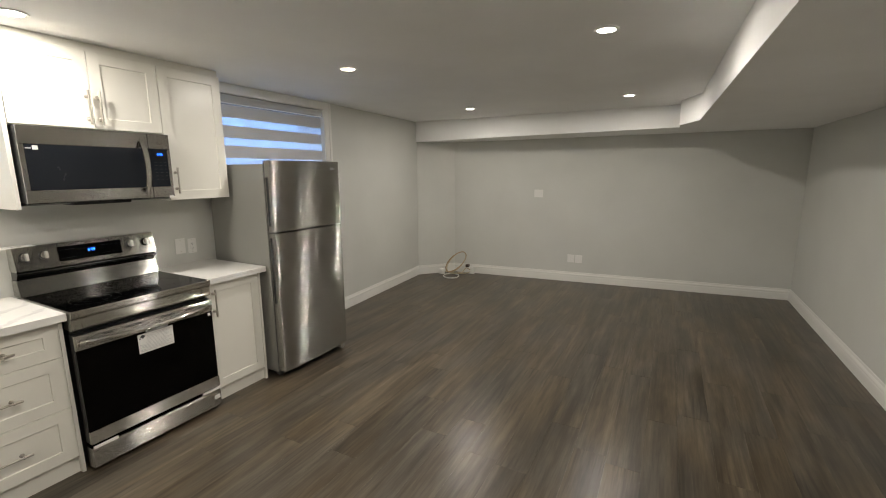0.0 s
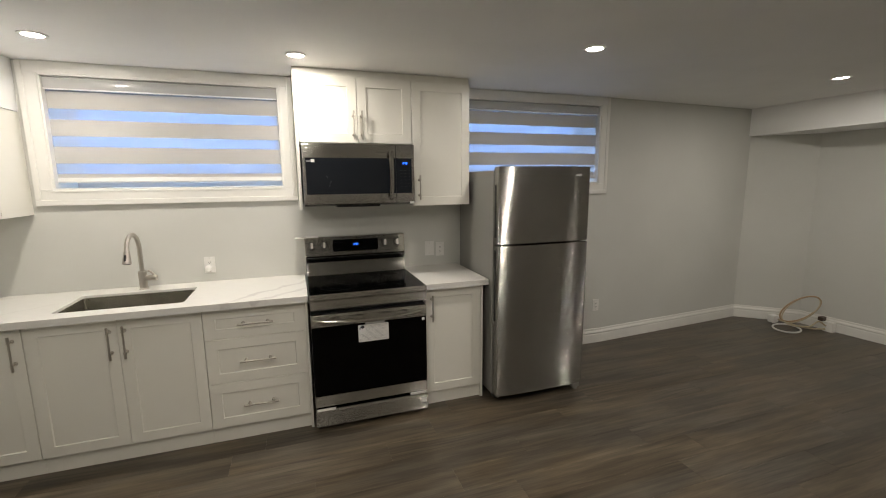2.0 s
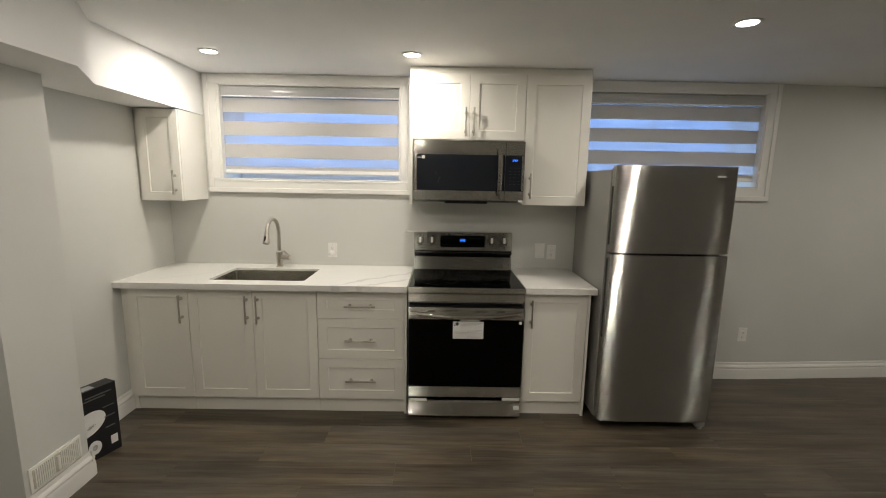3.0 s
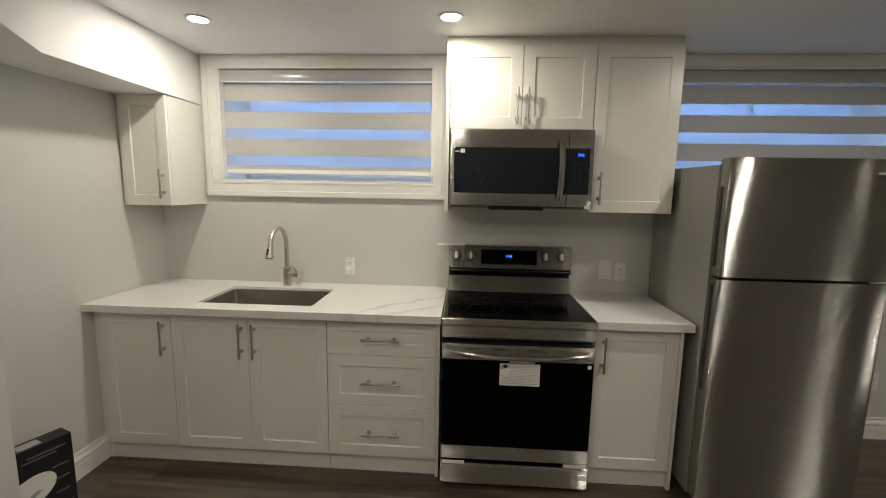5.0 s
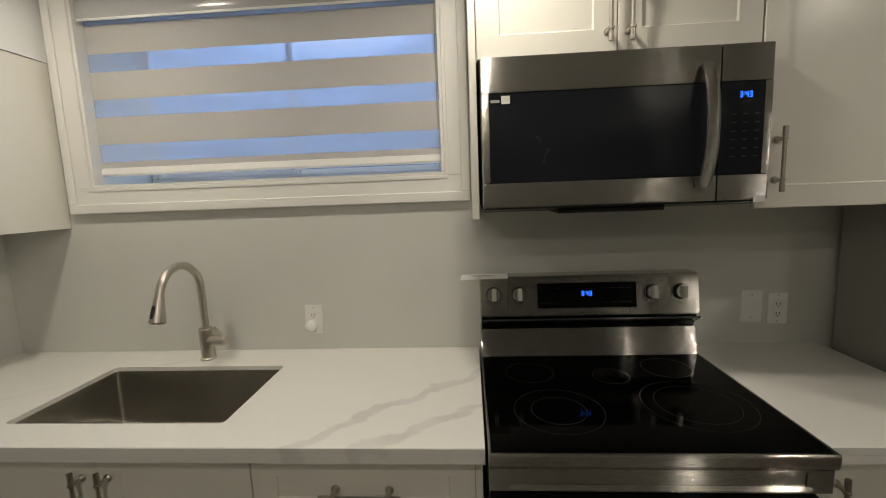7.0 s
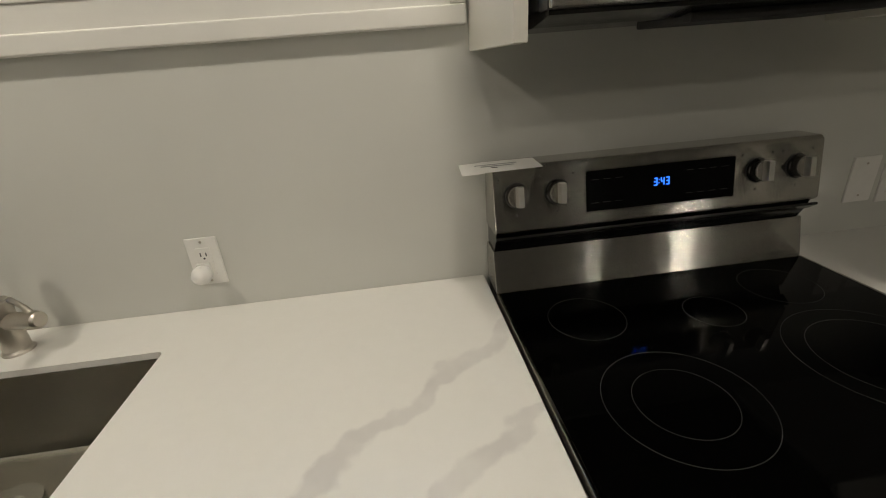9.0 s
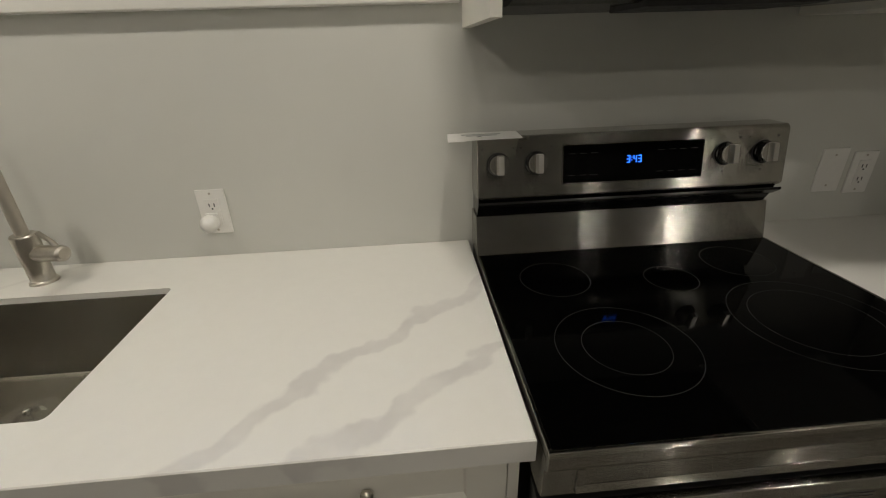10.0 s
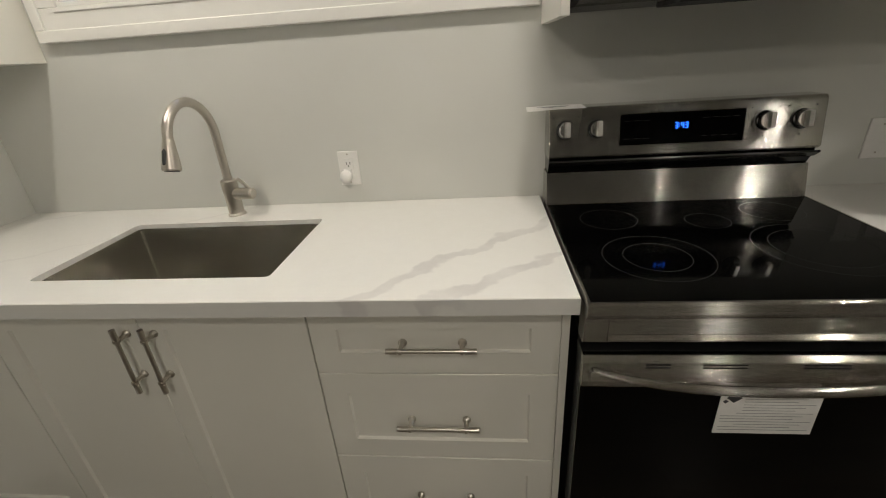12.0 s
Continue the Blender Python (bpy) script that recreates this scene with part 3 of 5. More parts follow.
def base_cabinet(x0, x1, label, doors=(), drawers=(), left_panel=False, right_panel=False, sink=False):
    c = thing("base_cabinet", ((x0 + x1) / 2, -0.3, 0), label, "cabinet", "kitchen base cabinets")
    bx0 = x0 + (0.018 if left_panel else 0)
    bx1 = x1 - (0.018 if right_panel else 0)
    if sink:
        body = box(bx0 + 0.001, bx1 - 0.001, FY + 0.021, -0.003, 0.095, 0.655)
        for p in ((bx0 + 0.001, bx0 + 0.018, FY + 0.021, -0.003), (bx1 - 0.018, bx1 - 0.001, FY + 0.021, -0.003), (bx0 + 0.018, bx1 - 0.018, FY + 0.021, FY + 0.036)):
            box(*p, 0.655, 0.872, bm=body)
        part("body", body, CABINET, c)
    else:
        part("body", box(bx0 + 0.001, bx1 - 0.001, FY + 0.021, -0.003, 0.095, 0.872), CABINET, c)
    part("toe_kick", box(bx0, bx1, -0.592, -0.574, 0.0, 0.094, 0.001), CABINET, c)
    if left_panel:
        part("side_panel", box(x0, x0 + 0.018, FY - 0.001, -0.003, 0, 0.872, 0.001), CABINET, c)
    if right_panel:
        part("side_panel", box(x1 - 0.018, x1, FY - 0.001, -0.003, 0, 0.872, 0.001), CABINET, c)
    for d0, d1, hx in doors:
        d = part("door", shaker(d0 + 0.0008, d1 - 0.0008, 0.103, 0.866, FY), DOORS, c)
        pull(hx, 0.735, FY, d)
    for z0, z1 in drawers:
        d = part("drawer_front", shaker(bx0 + 0.0008, bx1 - 0.0008, z0 + 0.0011, z1 - 0.0011, FY, 0.064, rail_z=0.062), DOORS, c)
        pull((bx0 + bx1) / 2, (z0 + z1) / 2 - 0.003, FY, d, False, 0.205)
    return c


filler = solid("filler_strip", box(WX, -1.857, FY + 0.02, FY + 0.038, 0.0, 0.872, 0.001), CABINET, "narrow white filler strip beside base cabinet", "trim", "structure")
base_cabinet(-1.855, -1.459, "white shaker base cabinet with one door", [(-1.855, -1.459, -1.500)])
base_cabinet(-1.457, -0.609, "white shaker sink base cabinet with two doors", [(-1.457, -1.033, -1.070), (-1.033, -0.609, -0.998)], sink=True)
base_cabinet(-0.607, -0.010, "white shaker drawer cabinet, three drawers closed", [], [(0.102, 0.392), (0.392, 0.676), (0.676, 0.868)], right_panel=True)
base_cabinet(0.772, 1.210, "white shaker base cabinet between range and refrigerator", [(0.774, 1.190, 0.818)], right_panel=True)


def wall_cabinet(x0, x1, z0, z1, label, doors, rail=0.062):
    c = thing("wall_cabinet", ((x0 + x1) / 2, -0.16, z0), label, "cabinet", "kitchen wall cabinets")
    part("body", box(x0, x1, UY + 0.021, -0.003, z0, z1, 0.001), CABINET, c)
    for d0, d1, dz0, dz1, hx, hz, hl in doors:
        d = part("door", shaker(d0 + 0.0015, d1 - 0.0015, dz0, dz1, UY, rail), DOORS, c)
        pull(hx, hz, UY, d, True, hl)
    return c


wall_cabinet(0.006, 0.772, 1.872, 2.30, "white shaker wall cabinet above microwave", [(0.006, 0.391, 1.874, 2.306, 0.364, 1.990, 0.19), (0.391, 0.772, 1.874, 2.306, 0.420, 1.990, 0.19)])
wall_cabinet(0.774, 1.218, 1.434, 2.30, "tall white shaker wall cabinet beside microwave", [(0.774, 1.218, 1.434, 2.306, 0.822, 1.566, 0.175)])
wall_cabinet(-1.880, -1.602, 1.424, 2.047, "narrow white shaker wall cabinet in the corner", [(-1.880, -1.602, 1.424, 2.045, -1.642, 1.550, 0.165)], 0.058)
solid("end_panel", box(-0.016, 0.004, UY + 0.002, -0.003, 1.429, 2.30, 0.001), CABINET, "white end panel beside the microwave", "panel")
solid("cabinet_crown", box(-0.016, 1.218, UY + 0.022, -0.003, 2.302, CEIL - 0.001, 0.001), CABINET, "white filler board between cabinets and ceiling", "trim")
solid("wall_cabinet_filler", box(WX + 0.001, -1.882, UY + 0.02, UY + 0.036, 1.424, 2.047), CABINET, "narrow white filler beside corner cabinet", "trim")

# ---------------------------------------------------------------- worktop, sink, tap
CT = 0.914
SX0, SX1, SY0, SY1 = -1.346, -0.706, -0.556, -0.168


def rounded(x0, x1, y0, y1, r, n=5):
    pts = []
    for cx, cy, a0 in ((x1 - r, y1 - r, 0), (x0 + r, y1 - r, 90), (x0 + r, y0 + r, 180), (x1 - r, y0 + r, 270)):
        pts += [(cx + r * math.cos(radians(a0 + 90 * k / n)), cy + r * math.sin(radians(a0 + 90 * k / n))) for k in range(n + 1)]
    return pts


def slab_with_hole(x0, x1, y0, y1, z0, z1, hole):
    """A slab with an opening through it; the hole runs anticlockwise from its right side."""
    bm = bmesh.new()
    n = len(hole)
    e = 0.002
    outer = []
    cx, cy = (SX0 + SX1) / 2, (SY0 + SY1) / 2
    q = n // 4
    corner = [(x1, y1), (x0, y1), (x0, y0), (x1, y0)]

    def ring(pts, z):
        return [bm.verts.new((x, y, z)) for x, y in pts]

    for z, flip in ((z1, False), (z0, True)):
        inn = ring(hole, z)
        d = e if not flip else 0
        cs = [bm.verts.new((x - math.copysign(d, x - cx), y - math.copysign(d, y - cy), z)) for x, y in corner]
        outer.append((inn, cs))
        for k in range(4):
            arc = [inn[(k * q + i) % n] for i in range(q)]
            for a, b in zip(arc, arc[1:]):
                f = (cs[k], b, a)
                bm.faces.new(f if flip else f[::-1])
            f = (cs[k], cs[(k + 1) % 4], inn[((k + 1) * q) % n], arc[-1])
            bm.faces.new(f if not flip else f[::-1])
    (i1, c1), (i0, c0) = outer
    side = [bm.verts.new((x, y, z1 - e)) for x, y in corner]
    for k in range(4):
        bm.faces.new((c1[k], side[k], side[(k + 1) % 4], c1[(k + 1) % 4]))
        bm.faces.new((side[k], c0[k], c0[(k + 1) % 4], side[(k + 1) % 4]))
    for k in range(n):
        bm.faces.new((i1[k], i1[(k + 1) % n], i0[(k + 1) % n], i0[k]))
    return bm


HOLE = rounded(SX0, SX1, SY0, SY1, 0.013)
top = thing("countertop", (-0.95, -0.33, 0.874), "white quartz countertop with grey veins and sink cutout", "countertop")
part("slab", slab_with_hole(WX + 0.001, -0.004, -0.668, -0.002, 0.899, CT, HOLE), QUARTZ, top)
part("front_edge", box(WX + 0.001, -0.004, -0.668, -0.640, 0.874, 0.899), QUARTZ, top)
part("end_edge", box(-0.030, -0.004, -0.639, -0.002, 0.874, 0.899), QUARTZ, top)
small = thing("countertop", (1.0, -0.33, 0.874), "short white quartz countertop beside the range", "countertop")
part("slab", box(0.768, 1.236, -0.660, -0.002, 0.894, CT, 0.002), QUARTZ, small)
part("front_edge", box(0.768, 1.236, -0.660, -0.632, 0.874, 0.894), QUARTZ, small)
part("end_edge", box(1.208, 1.236, -0.632, -0.002, 0.874, 0.894), QUARTZ, small)


def make_sink():
    s = thing("kitchen_sink", ((SX0 + SX1) / 2, (SY0 + SY1) / 2, 0.67), "undermount single bowl stainless steel sink", "sink")
    bm = bmesh.new()
    rows = []
    for grow, r, z in ((0.03, 0.03, 0.8980), (-0.0, 0.013, 0.8980), (-0.001, 0.013, 0.894), (-0.003, 0.013, 0.712), (-0.006, 0.015, 0.700), (-0.020, 0.018, 0.691)):
        rows.append([bm.verts.new((x, y, z)) for x, y in rounded(SX0 - grow - 0.003, SX1 + grow + 0.003, SY0 - grow - 0.003, SY1 + grow + 0.003, r)])
    n = len(rows[0])
    for a, b in zip(rows, rows[1:]):
        for k in range(n):
            bm.faces.new((a[k], a[(k + 1) % n], b[(k + 1) % n], b[k]))
    mid = bm.verts.new(((SX0 + SX1) / 2, (SY0 + SY1) / 2 + 0.06, 0.682))
    for k in range(n):
        bm.faces.new((rows[-1][k], rows[-1][(k + 1) % n], mid))
    part("basin", bm, SINK_STEEL, s)
    dx, dy = -1.007, -0.302
    d = part("drain", annulus((dx, dy), 0.030, 0.058, 0.684, 0.693, 40), CHROME, s, "polished steel drain ring")
    st = annulus((dx, dy), 0.006, 0.030, 0.6845, 0.6865, 32)
    for k in range(6):
        disc((dx + 0.018 * math.cos(k * 1.047), dy + 0.018 * math.sin(k * 1.047), 0.6868), 0.004, (0, 0, 1), 0.001, 10, bm=st)
    part("strainer", st, CHROME, d)
    part("strainer_knob", tube([(dx, dy, 0.6865), (dx, dy, 0.700), (dx, dy, 0.704), (dx, dy, 0.712), (dx, dy, 0.714)], [0.004, 0.004, 0.008, 0.008, 0.005], n=16), CHROME, d)


make_sink()


def make_faucet():
    bx, by = -1.037, -0.092
    f = thing("faucet", (bx, by, CT), "brushed nickel gooseneck pull-down faucet behind sink", "faucet")
    part("base_plate", tube([(bx, by, CT), (bx, by, CT + 0.005), (bx, by, CT + 0.009)], [0.029, 0.029, 0.025], n=28), NICKEL, f)
    part("body", tube([(bx, by, CT + 0.009), (bx, by, CT + 0.05), (bx, by, CT + 0.118), (bx, by, CT + 0.122)], [0.0245, 0.025, 0.026, 0.0235], n=28), NICKEL, f)
    d = Vector((-0.02, -1, 0)).normalized()
    r = 0.106
    top = CT + 0.272
    c = Vector((bx, by, top)) + d * r
    pts = [Vector((bx, by, CT + 0.12)), Vector((bx, by, CT + 0.20))]
    for k in range(19):
        a = math.pi * k / 18 * 0.94
        pts.append(c - d * r * math.cos(a) + Vector((0, 0, r * math.sin(a))))
    part("spout", tube(pts, 0.0135, n=20), NICKEL, f)
    e = pts[-1]
    w = (pts[-1] - pts[-2]).normalized()
    h = part("spray_head", tube([e, e + w * 0.006, e + w * 0.028, e + w * 0.055, e + w * 0.080, e + w * 0.084], [0.0142, 0.0155, 0.0185, 0.0225, 0.0250, 0.0225], n=24), NICKEL, f)
    o = Vector((-0.15, -1.0, 0)).normalized()
    b = bmesh.new()
    p = e + w * 0.042 + o * 0.0160
    tube([p + w * -0.022, p + w * -0.014, p, p + w * 0.02 + o * 0.002, p + w * 0.028 + o * 0.003], [0.002, 0.0075, 0.0088, 0.0082, 0.002], b, 12)
    part("button", b, BLACK, h, "black spray button")
    part("spray_face", disc(e + w * 0.084, 0.019, w, 0.002, 20), BLACK, h)
    part("valve", tube([(bx, by, CT + 0.073), (bx + 0.05, by - 0.012, CT + 0.076), (bx + 0.076, by - 0.017, CT + 0.077), (bx + 0.084, by - 0.020, CT + 0.077), (bx + 0.088, by - 0.021, CT + 0.077)], [0.019, 0.019, 0.0195, 0.018, 0.013], n=24), NICKEL, f)
    part("lever", tube(smooth_path([(bx + 0.074, by - 0.015, CT + 0.090), (bx + 0.060, by - 0.010, CT + 0.106), (bx + 0.036, by - 0.004, CT + 0.124)]), [0.0062] * 6 + [0.0055] * 5 + [0.0060] * 2, n=12), NICKEL, f)


make_faucet()


# ---------------------------------------------------------------- range
def text_mesh(body, size, m, mat, parent, name="writing", extrude=0.0004):
    cu = bpy.data.curves.new("text", "FONT")
    cu.body, cu.size, cu.extrude, cu.align_x, cu.align_y = body, size, extrude, "CENTER", "CENTER"
    cu.resolution_u = 2
    tmp = new("text", cu)
    me = bpy.data.meshes.new_from_object(tmp.evaluated_get(bpy.context.evaluated_depsgraph_get()))
    bpy.data.objects.remove(tmp)
    bpy.data.curves.remove(cu)
    me.transform(Matrix.Translation(-world_loc(parent)) @ m)
    me.materials.clear()
    me.materials.append(mat)
    ob = new(name, me)
    ob.parent = parent
    return ob


SEG = {"3": "abgcd", "4": "fgbc"}


def digits(text, origin, right, up, h, mat, parent):
    """Seven-segment figures drawn as thin bars."""
    right, up, o = Vector(right).normalized(), Vector(up).normalized(), Vector(origin)
    out = right.cross(up)
    w, t = h * 0.5, h * 0.13
    bm = bmesh.new()

    def bar(ax, ay, bx, by):
        c = [o + right * x + up * y for x, y in ((ax, ay), (bx, ay), (bx, by), (ax, by))]
        lo = [bm.verts.new(p) for p in c]
        hi = [bm.verts.new(p + out * 0.0008) for p in c]
        bm.faces.new(hi)
        for k in range(4):
            bm.faces.new((lo[k], lo[(k + 1) % 4], hi[(k + 1) % 4], hi[k]))

    x = 0
    for ch in text:
        if ch == ":":
            bar(x, h * 0.28, x + t, h * 0.28 + t)
            bar(x, h * 0.66, x + t, h * 0.66 + t)
            x += t * 2.2
            continue
        for s in SEG[ch]:
            g = t * 0.25
            bar(*{"a": (x + g, h - t, x + w - g, h), "g": (x + g, h / 2 - t / 2, x + w - g, h / 2 + t / 2), "d": (x + g, 0, x + w - g, t),
                  "b": (x + w - t, h / 2 + g, x + w, h - g), "c": (x + w - t, g, x + w, h / 2 - g), "f": (x, h / 2 + g, x + t, h - g), "e": (x, g, x + t, h / 2 - g)}[s])
        x += w + t * 1.3
    return part("clock_digits", bm, mat, parent, "blue glowing clock digits 3:43")


def quad_profile(x0, x1, prof, bevel=0.0, bm=None):
    """Extrude a closed (y, z) profile along x."""
    own = bmesh.new()
    a = [own.verts.new((x0, y, z)) for y, z in prof]
    b = [own.verts.new((x1, y, z)) for y, z in prof]
    n = len(prof)
    own.faces.new(a[::-1])
    own.faces.new(b)
    for k in range(n):
        own.faces.new((a[k], a[(k + 1) % n], b[(k + 1) % n], b[k]))
    if bevel:
        bmesh.ops.recalc_face_normals(own, faces=own.faces)
        bmesh.ops.bevel(own, geom=list(own.edges), offset=bevel, segments=2, profile=0.5, affect="EDGES")
    return merge(bm, own)


plain_dim = plain("dim_print", (0.012, 0.012, 0.014), 0.5)
RING_INK = plain("ring_ink", (0.010, 0.0115, 0.0115), 0.6)


def make_range():
    X0, X1 = 0.003, 0.761
    r = thing("kitchen_range", (0.382, -0.33, 0), "stainless steel electric range with black ceramic cooktop", "range")
    part("body", box(X0 + 0.004, X1 - 0.004, -0.622, -0.02, 0.03, 0.900), ENAMEL, r, "black enamelled sides")
    for fx in (X0 + 0.05, X1 - 0.05):
        for fy in (-0.57, -0.08):
            part("foot", tube([(fx, fy, 0), (fx, fy, 0.012), (fx, fy, 0.03)], [0.02, 0.02, 0.012], n=14), BLACK, r)
    # cooktop and its steel rim
    top = part("cooktop", box(X0 + 0.004, X1 - 0.004, -0.689, -0.112, 0.905, 0.9175, 0.002), GLASS_TOP, r, "black ceramic glass cooktop")
    part("rim", box(X0, X0 + 0.0065, -0.689, -0.112, 0.899, 0.9185, 0.001), STEEL_H, r)
    part("rim", box(X1 - 0.0065, X1, -0.689, -0.112, 0.899, 0.9185, 0.001), STEEL_H, r)
    for cx, cy, radii in ((0.200, -0.497, (0.119, 0.073)), (0.575, -0.465, (0.140, 0.105)), (0.155, -0.252, (0.076,)), (0.405, -0.285, (0.055,)), (0.60, -0.225, (0.076,))):
        ring = bmesh.new()
        for rad in radii:
            annulus((cx, cy), rad - 0.0006, rad + 0.0006, 0.9172, 0.9177, 96, ring)
        part("burner_ring", ring, RING_INK, top, "thin grey printed burner ring")
    # rolled front rail with a pressed groove
    part("front_rail", quad_profile(X0, X1, [(-0.60, 0.811), (-0.672, 0.811), (-0.6815, 0.817), (-0.6830, 0.874), (-0.6930, 0.882), (-0.6965, 0.890), (-0.6975, 0.912), (-0.6955, 0.9185), (-0.6895, 0.9185), (-0.6890, 0.9035), (-0.60, 0.9035)], 0.0012), STEEL_H, r)
    # pressed rectangle: slanted lower lip and two slanted ends
    g = quad_profile(0.050, 0.714, [(-0.6815, 0.822), (-0.6885, 0.826), (-0.6835, 0.836), (-0.6815, 0.836)], 0.0006)
    for e0, e1 in ((0.050, 0.062), (0.702, 0.714)):
        box(e0, e1, -0.6860, -0.6815, 0.836, 0.869, 0.0014, bm=g)
    part("rail_groove", g, STEEL_H, r)
    # dark strip set in the slit under the rail to imitate its shade
    part("gap_shade", box(X0 + 0.006, X1 - 0.006, -0.63, -0.60, 0.776, 0.812), GASKET, r)
    # oven door
    door = part("oven_door", box(X0 + 0.002, X1 - 0.002, -0.6690, -0.624, 0.165, 0.786, 0.003), BLACK, r)
    part("glass", box(X0 + 0.002, X1 - 0.002, -0.6820, -0.6690, 0.242, 0.702, 0.003), GLASS_DOOR, door, "black oven door glass")
    part("top_band", quad_profile(X0 + 0.002, X1 - 0.002, [(-0.6690, 0.704), (-0.6860, 0.704), (-0.6910, 0.722), (-0.6890, 0.770), (-0.6820, 0.784), (-0.6690, 0.785)], 0.0015), STEEL_H, door, "steel door band")
    part("bottom_band", box(X0 + 0.002, X1 - 0.002, -0.6900, -0.6690, 0.166, 0.240, 0.003), STEEL_H, door, "steel door band")
    # raised black bars imitate the shade inside the vent openings
    for sx, sw in ((0.155, 0.05), (0.285, 0.085), (0.475, 0.085), (0.606, 0.05)):
        for k in (0, 1):
            part("vent_slot", box(sx - sw / 2, sx + sw / 2, -0.6905, -0.6885, 0.7565 + k * 0.0075, 0.7595 + k * 0.0075, 0.0008), BLACK, door)
    # bowed handle
    n = 17
    h = bmesh.new()
    rows = []
    for i in range(n):
        u = -1 + 2 * i / (n - 1)
        x = 0.382 + u * 0.357
        y = -0.730 + 0.038 * abs(u) ** 3.0
        z = 0.733 + 0.020 * u * u
        w = 0.0125 - 0.004 * abs(u)
        ring = []
        for k in range(12):
            a = 2 * math.pi * k / 12
            ring.append(h.verts.new((x, y + 0.009 * math.cos(a), z + w * math.sin(a))))
        rows.append(ring)
    for a, b in zip(rows, rows[1:]):
        for k in range(12):
            h.faces.new((a[k], a[(k + 1) % 12], b[(k + 1) % 12], b[k]))
    h.faces.new(rows[0][::-1])
    h.faces.new(rows[-1])
    hd = part("door_handle", h, STEEL_H, door, "bowed steel bar handle")
    for sx in (0.034, 0.730):
        part("handle_mount", box(sx - 0.014, sx + 0.014, -0.7040, -0.6860, 0.733, 0.757, 0.003), STEEL_H, hd)
    part("sticker", box(0.728, 0.746, -0.6838, -0.6815, 0.676, 0.694, 0.0005, 1), PAPER, door, "small white sticker")
    # storage drawer with remnants of white packing tape
    d = part("storage_drawer", quad_profile(X0 + 0.002, X1 - 0.002, [(-0.62, 0.022), (-0.6820, 0.022), (-0.6900, 0.030), (-0.6900, 0.128), (-0.6820, 0.140), (-0.62, 0.140)], 0.002), STEEL_H, r, "stainless steel storage drawer")
    for a, b, z0, z1 in ((0.012, 0.13, 0.138, 0.152), (0.635, 0.75, 0.146, 0.160), (0.712, 0.752, 0.080, 0.108)):
        part("tape", box(a, b, -0.6925, -0.6820, z0, z1, 0.001), PLASTIC, d, "white packing tape remnant")
    # backguard
    bx0, bx1 = 0.003, 0.758
    part("backguard_panel", quad_profile(bx0, bx1, [(-0.02, 0.915), (-0.112, 0.915), (-0.108, 0.935), (-0.088, 1.012), (-0.02, 1.012)], 0.0015), STEEL_H, r)
    part("vent_band", quad_profile(bx0 + 0.004, bx1 - 0.004, [(-0.02, 1.012), (-0.082, 1.012), (-0.092, 1.030), (-0.105, 1.062), (-0.02, 1.062)], 0.001), ENAMEL, r, "black vent band")
    part("vent_lip", quad_profile(bx0 + 0.002, bx1 + 0.002, [(-0.096, 1.034), (-0.118, 1.050), (-0.116, 1.056), (-0.094, 1.046)], 0.001), ENAMEL, r)
    control = part("control_panel", quad_profile(bx0, bx1, [(-0.02, 1.060), (-0.108, 1.060), (-0.116, 1.068), (-0.094, 1.196), (-0.086, 1.204), (-0.02, 1.204)], 0.003), STEEL_H, r, "brushed steel control panel")
    up = Vector((0, 0.022, 0.128)).normalized()
    out = Vector((1, 0, 0)).cross(up)
    face = Vector((0, -0.116, 1.068))

    def at(x, v, o=0.0):
        return Vector((x, 0, 0)) + face + up * v + out * o

    def plate(x0, x1, v0, v1, o0, o1):
        bm = bmesh.new()
        lo = [bm.verts.new(at(x, v, o0)) for x, v in ((x0, v0), (x1, v0), (x1, v1), (x0, v1))]
        hi = [bm.verts.new(at(x, v, o1)) for x, v in ((x0, v0), (x1, v0), (x1, v1), (x0, v1))]
        bm.faces.new(hi)
        bm.faces.new(lo[::-1])
        for k in range(4):
            bm.faces.new((lo[k], lo[(k + 1) % 4], hi[(k + 1) % 4], hi[k]))
        return bm

    part("display_bezel", plate(0.203, 0.548, 0.022, 0.115, -0.002, 0.0012), STEEL, control)
    disp = part("display", plate(0.206, 0.545, 0.025, 0.112, 0.0012, 0.0022), GLASS_TOP, control, "black touch display")
    digits("3:43", at(0.357, 0.066, 0.0023), (1, 0, 0), up, 0.017, BLUE_LED, disp)
    for row in (0.092, 0.042):
        for cx in (0.225, 0.252, 0.279, 0.44, 0.467, 0.494, 0.521):
            part("printed_mark", plate(cx - 0.008, cx + 0.008, row, row + 0.0012, 0.0022, 0.0024), plain_dim, disp)
    for kx in (0.052, 0.141, 0.598, 0.694):
        p0, p1 = at(kx, 0.076), at(kx, 0.076, 0.008)
        kb = tube([p0, p1, at(kx, 0.076, 0.010), at(kx, 0.076, 0.023)], [0.0255, 0.0255, 0.0238, 0.0230], n=32)
        kn = part("knob", kb, GUNMETAL, control, "round steel control knob with dark sides")
        part("face", tube([at(kx, 0.076, 0.0225), at(kx, 0.076, 0.0250), at(kx, 0.076, 0.0262)], [0.0232, 0.0232, 0.0215], n=32), STEEL_M, kn, "brushed steel knob face")
        grip = bmesh.new()
        a, w = 0.0215, 0.0078
        lo = [grip.verts.new(at(kx + x, 0.076 + v, 0.025)) for x, v in ((-w, -a), (w, -a), (w, a), (-w, a))]
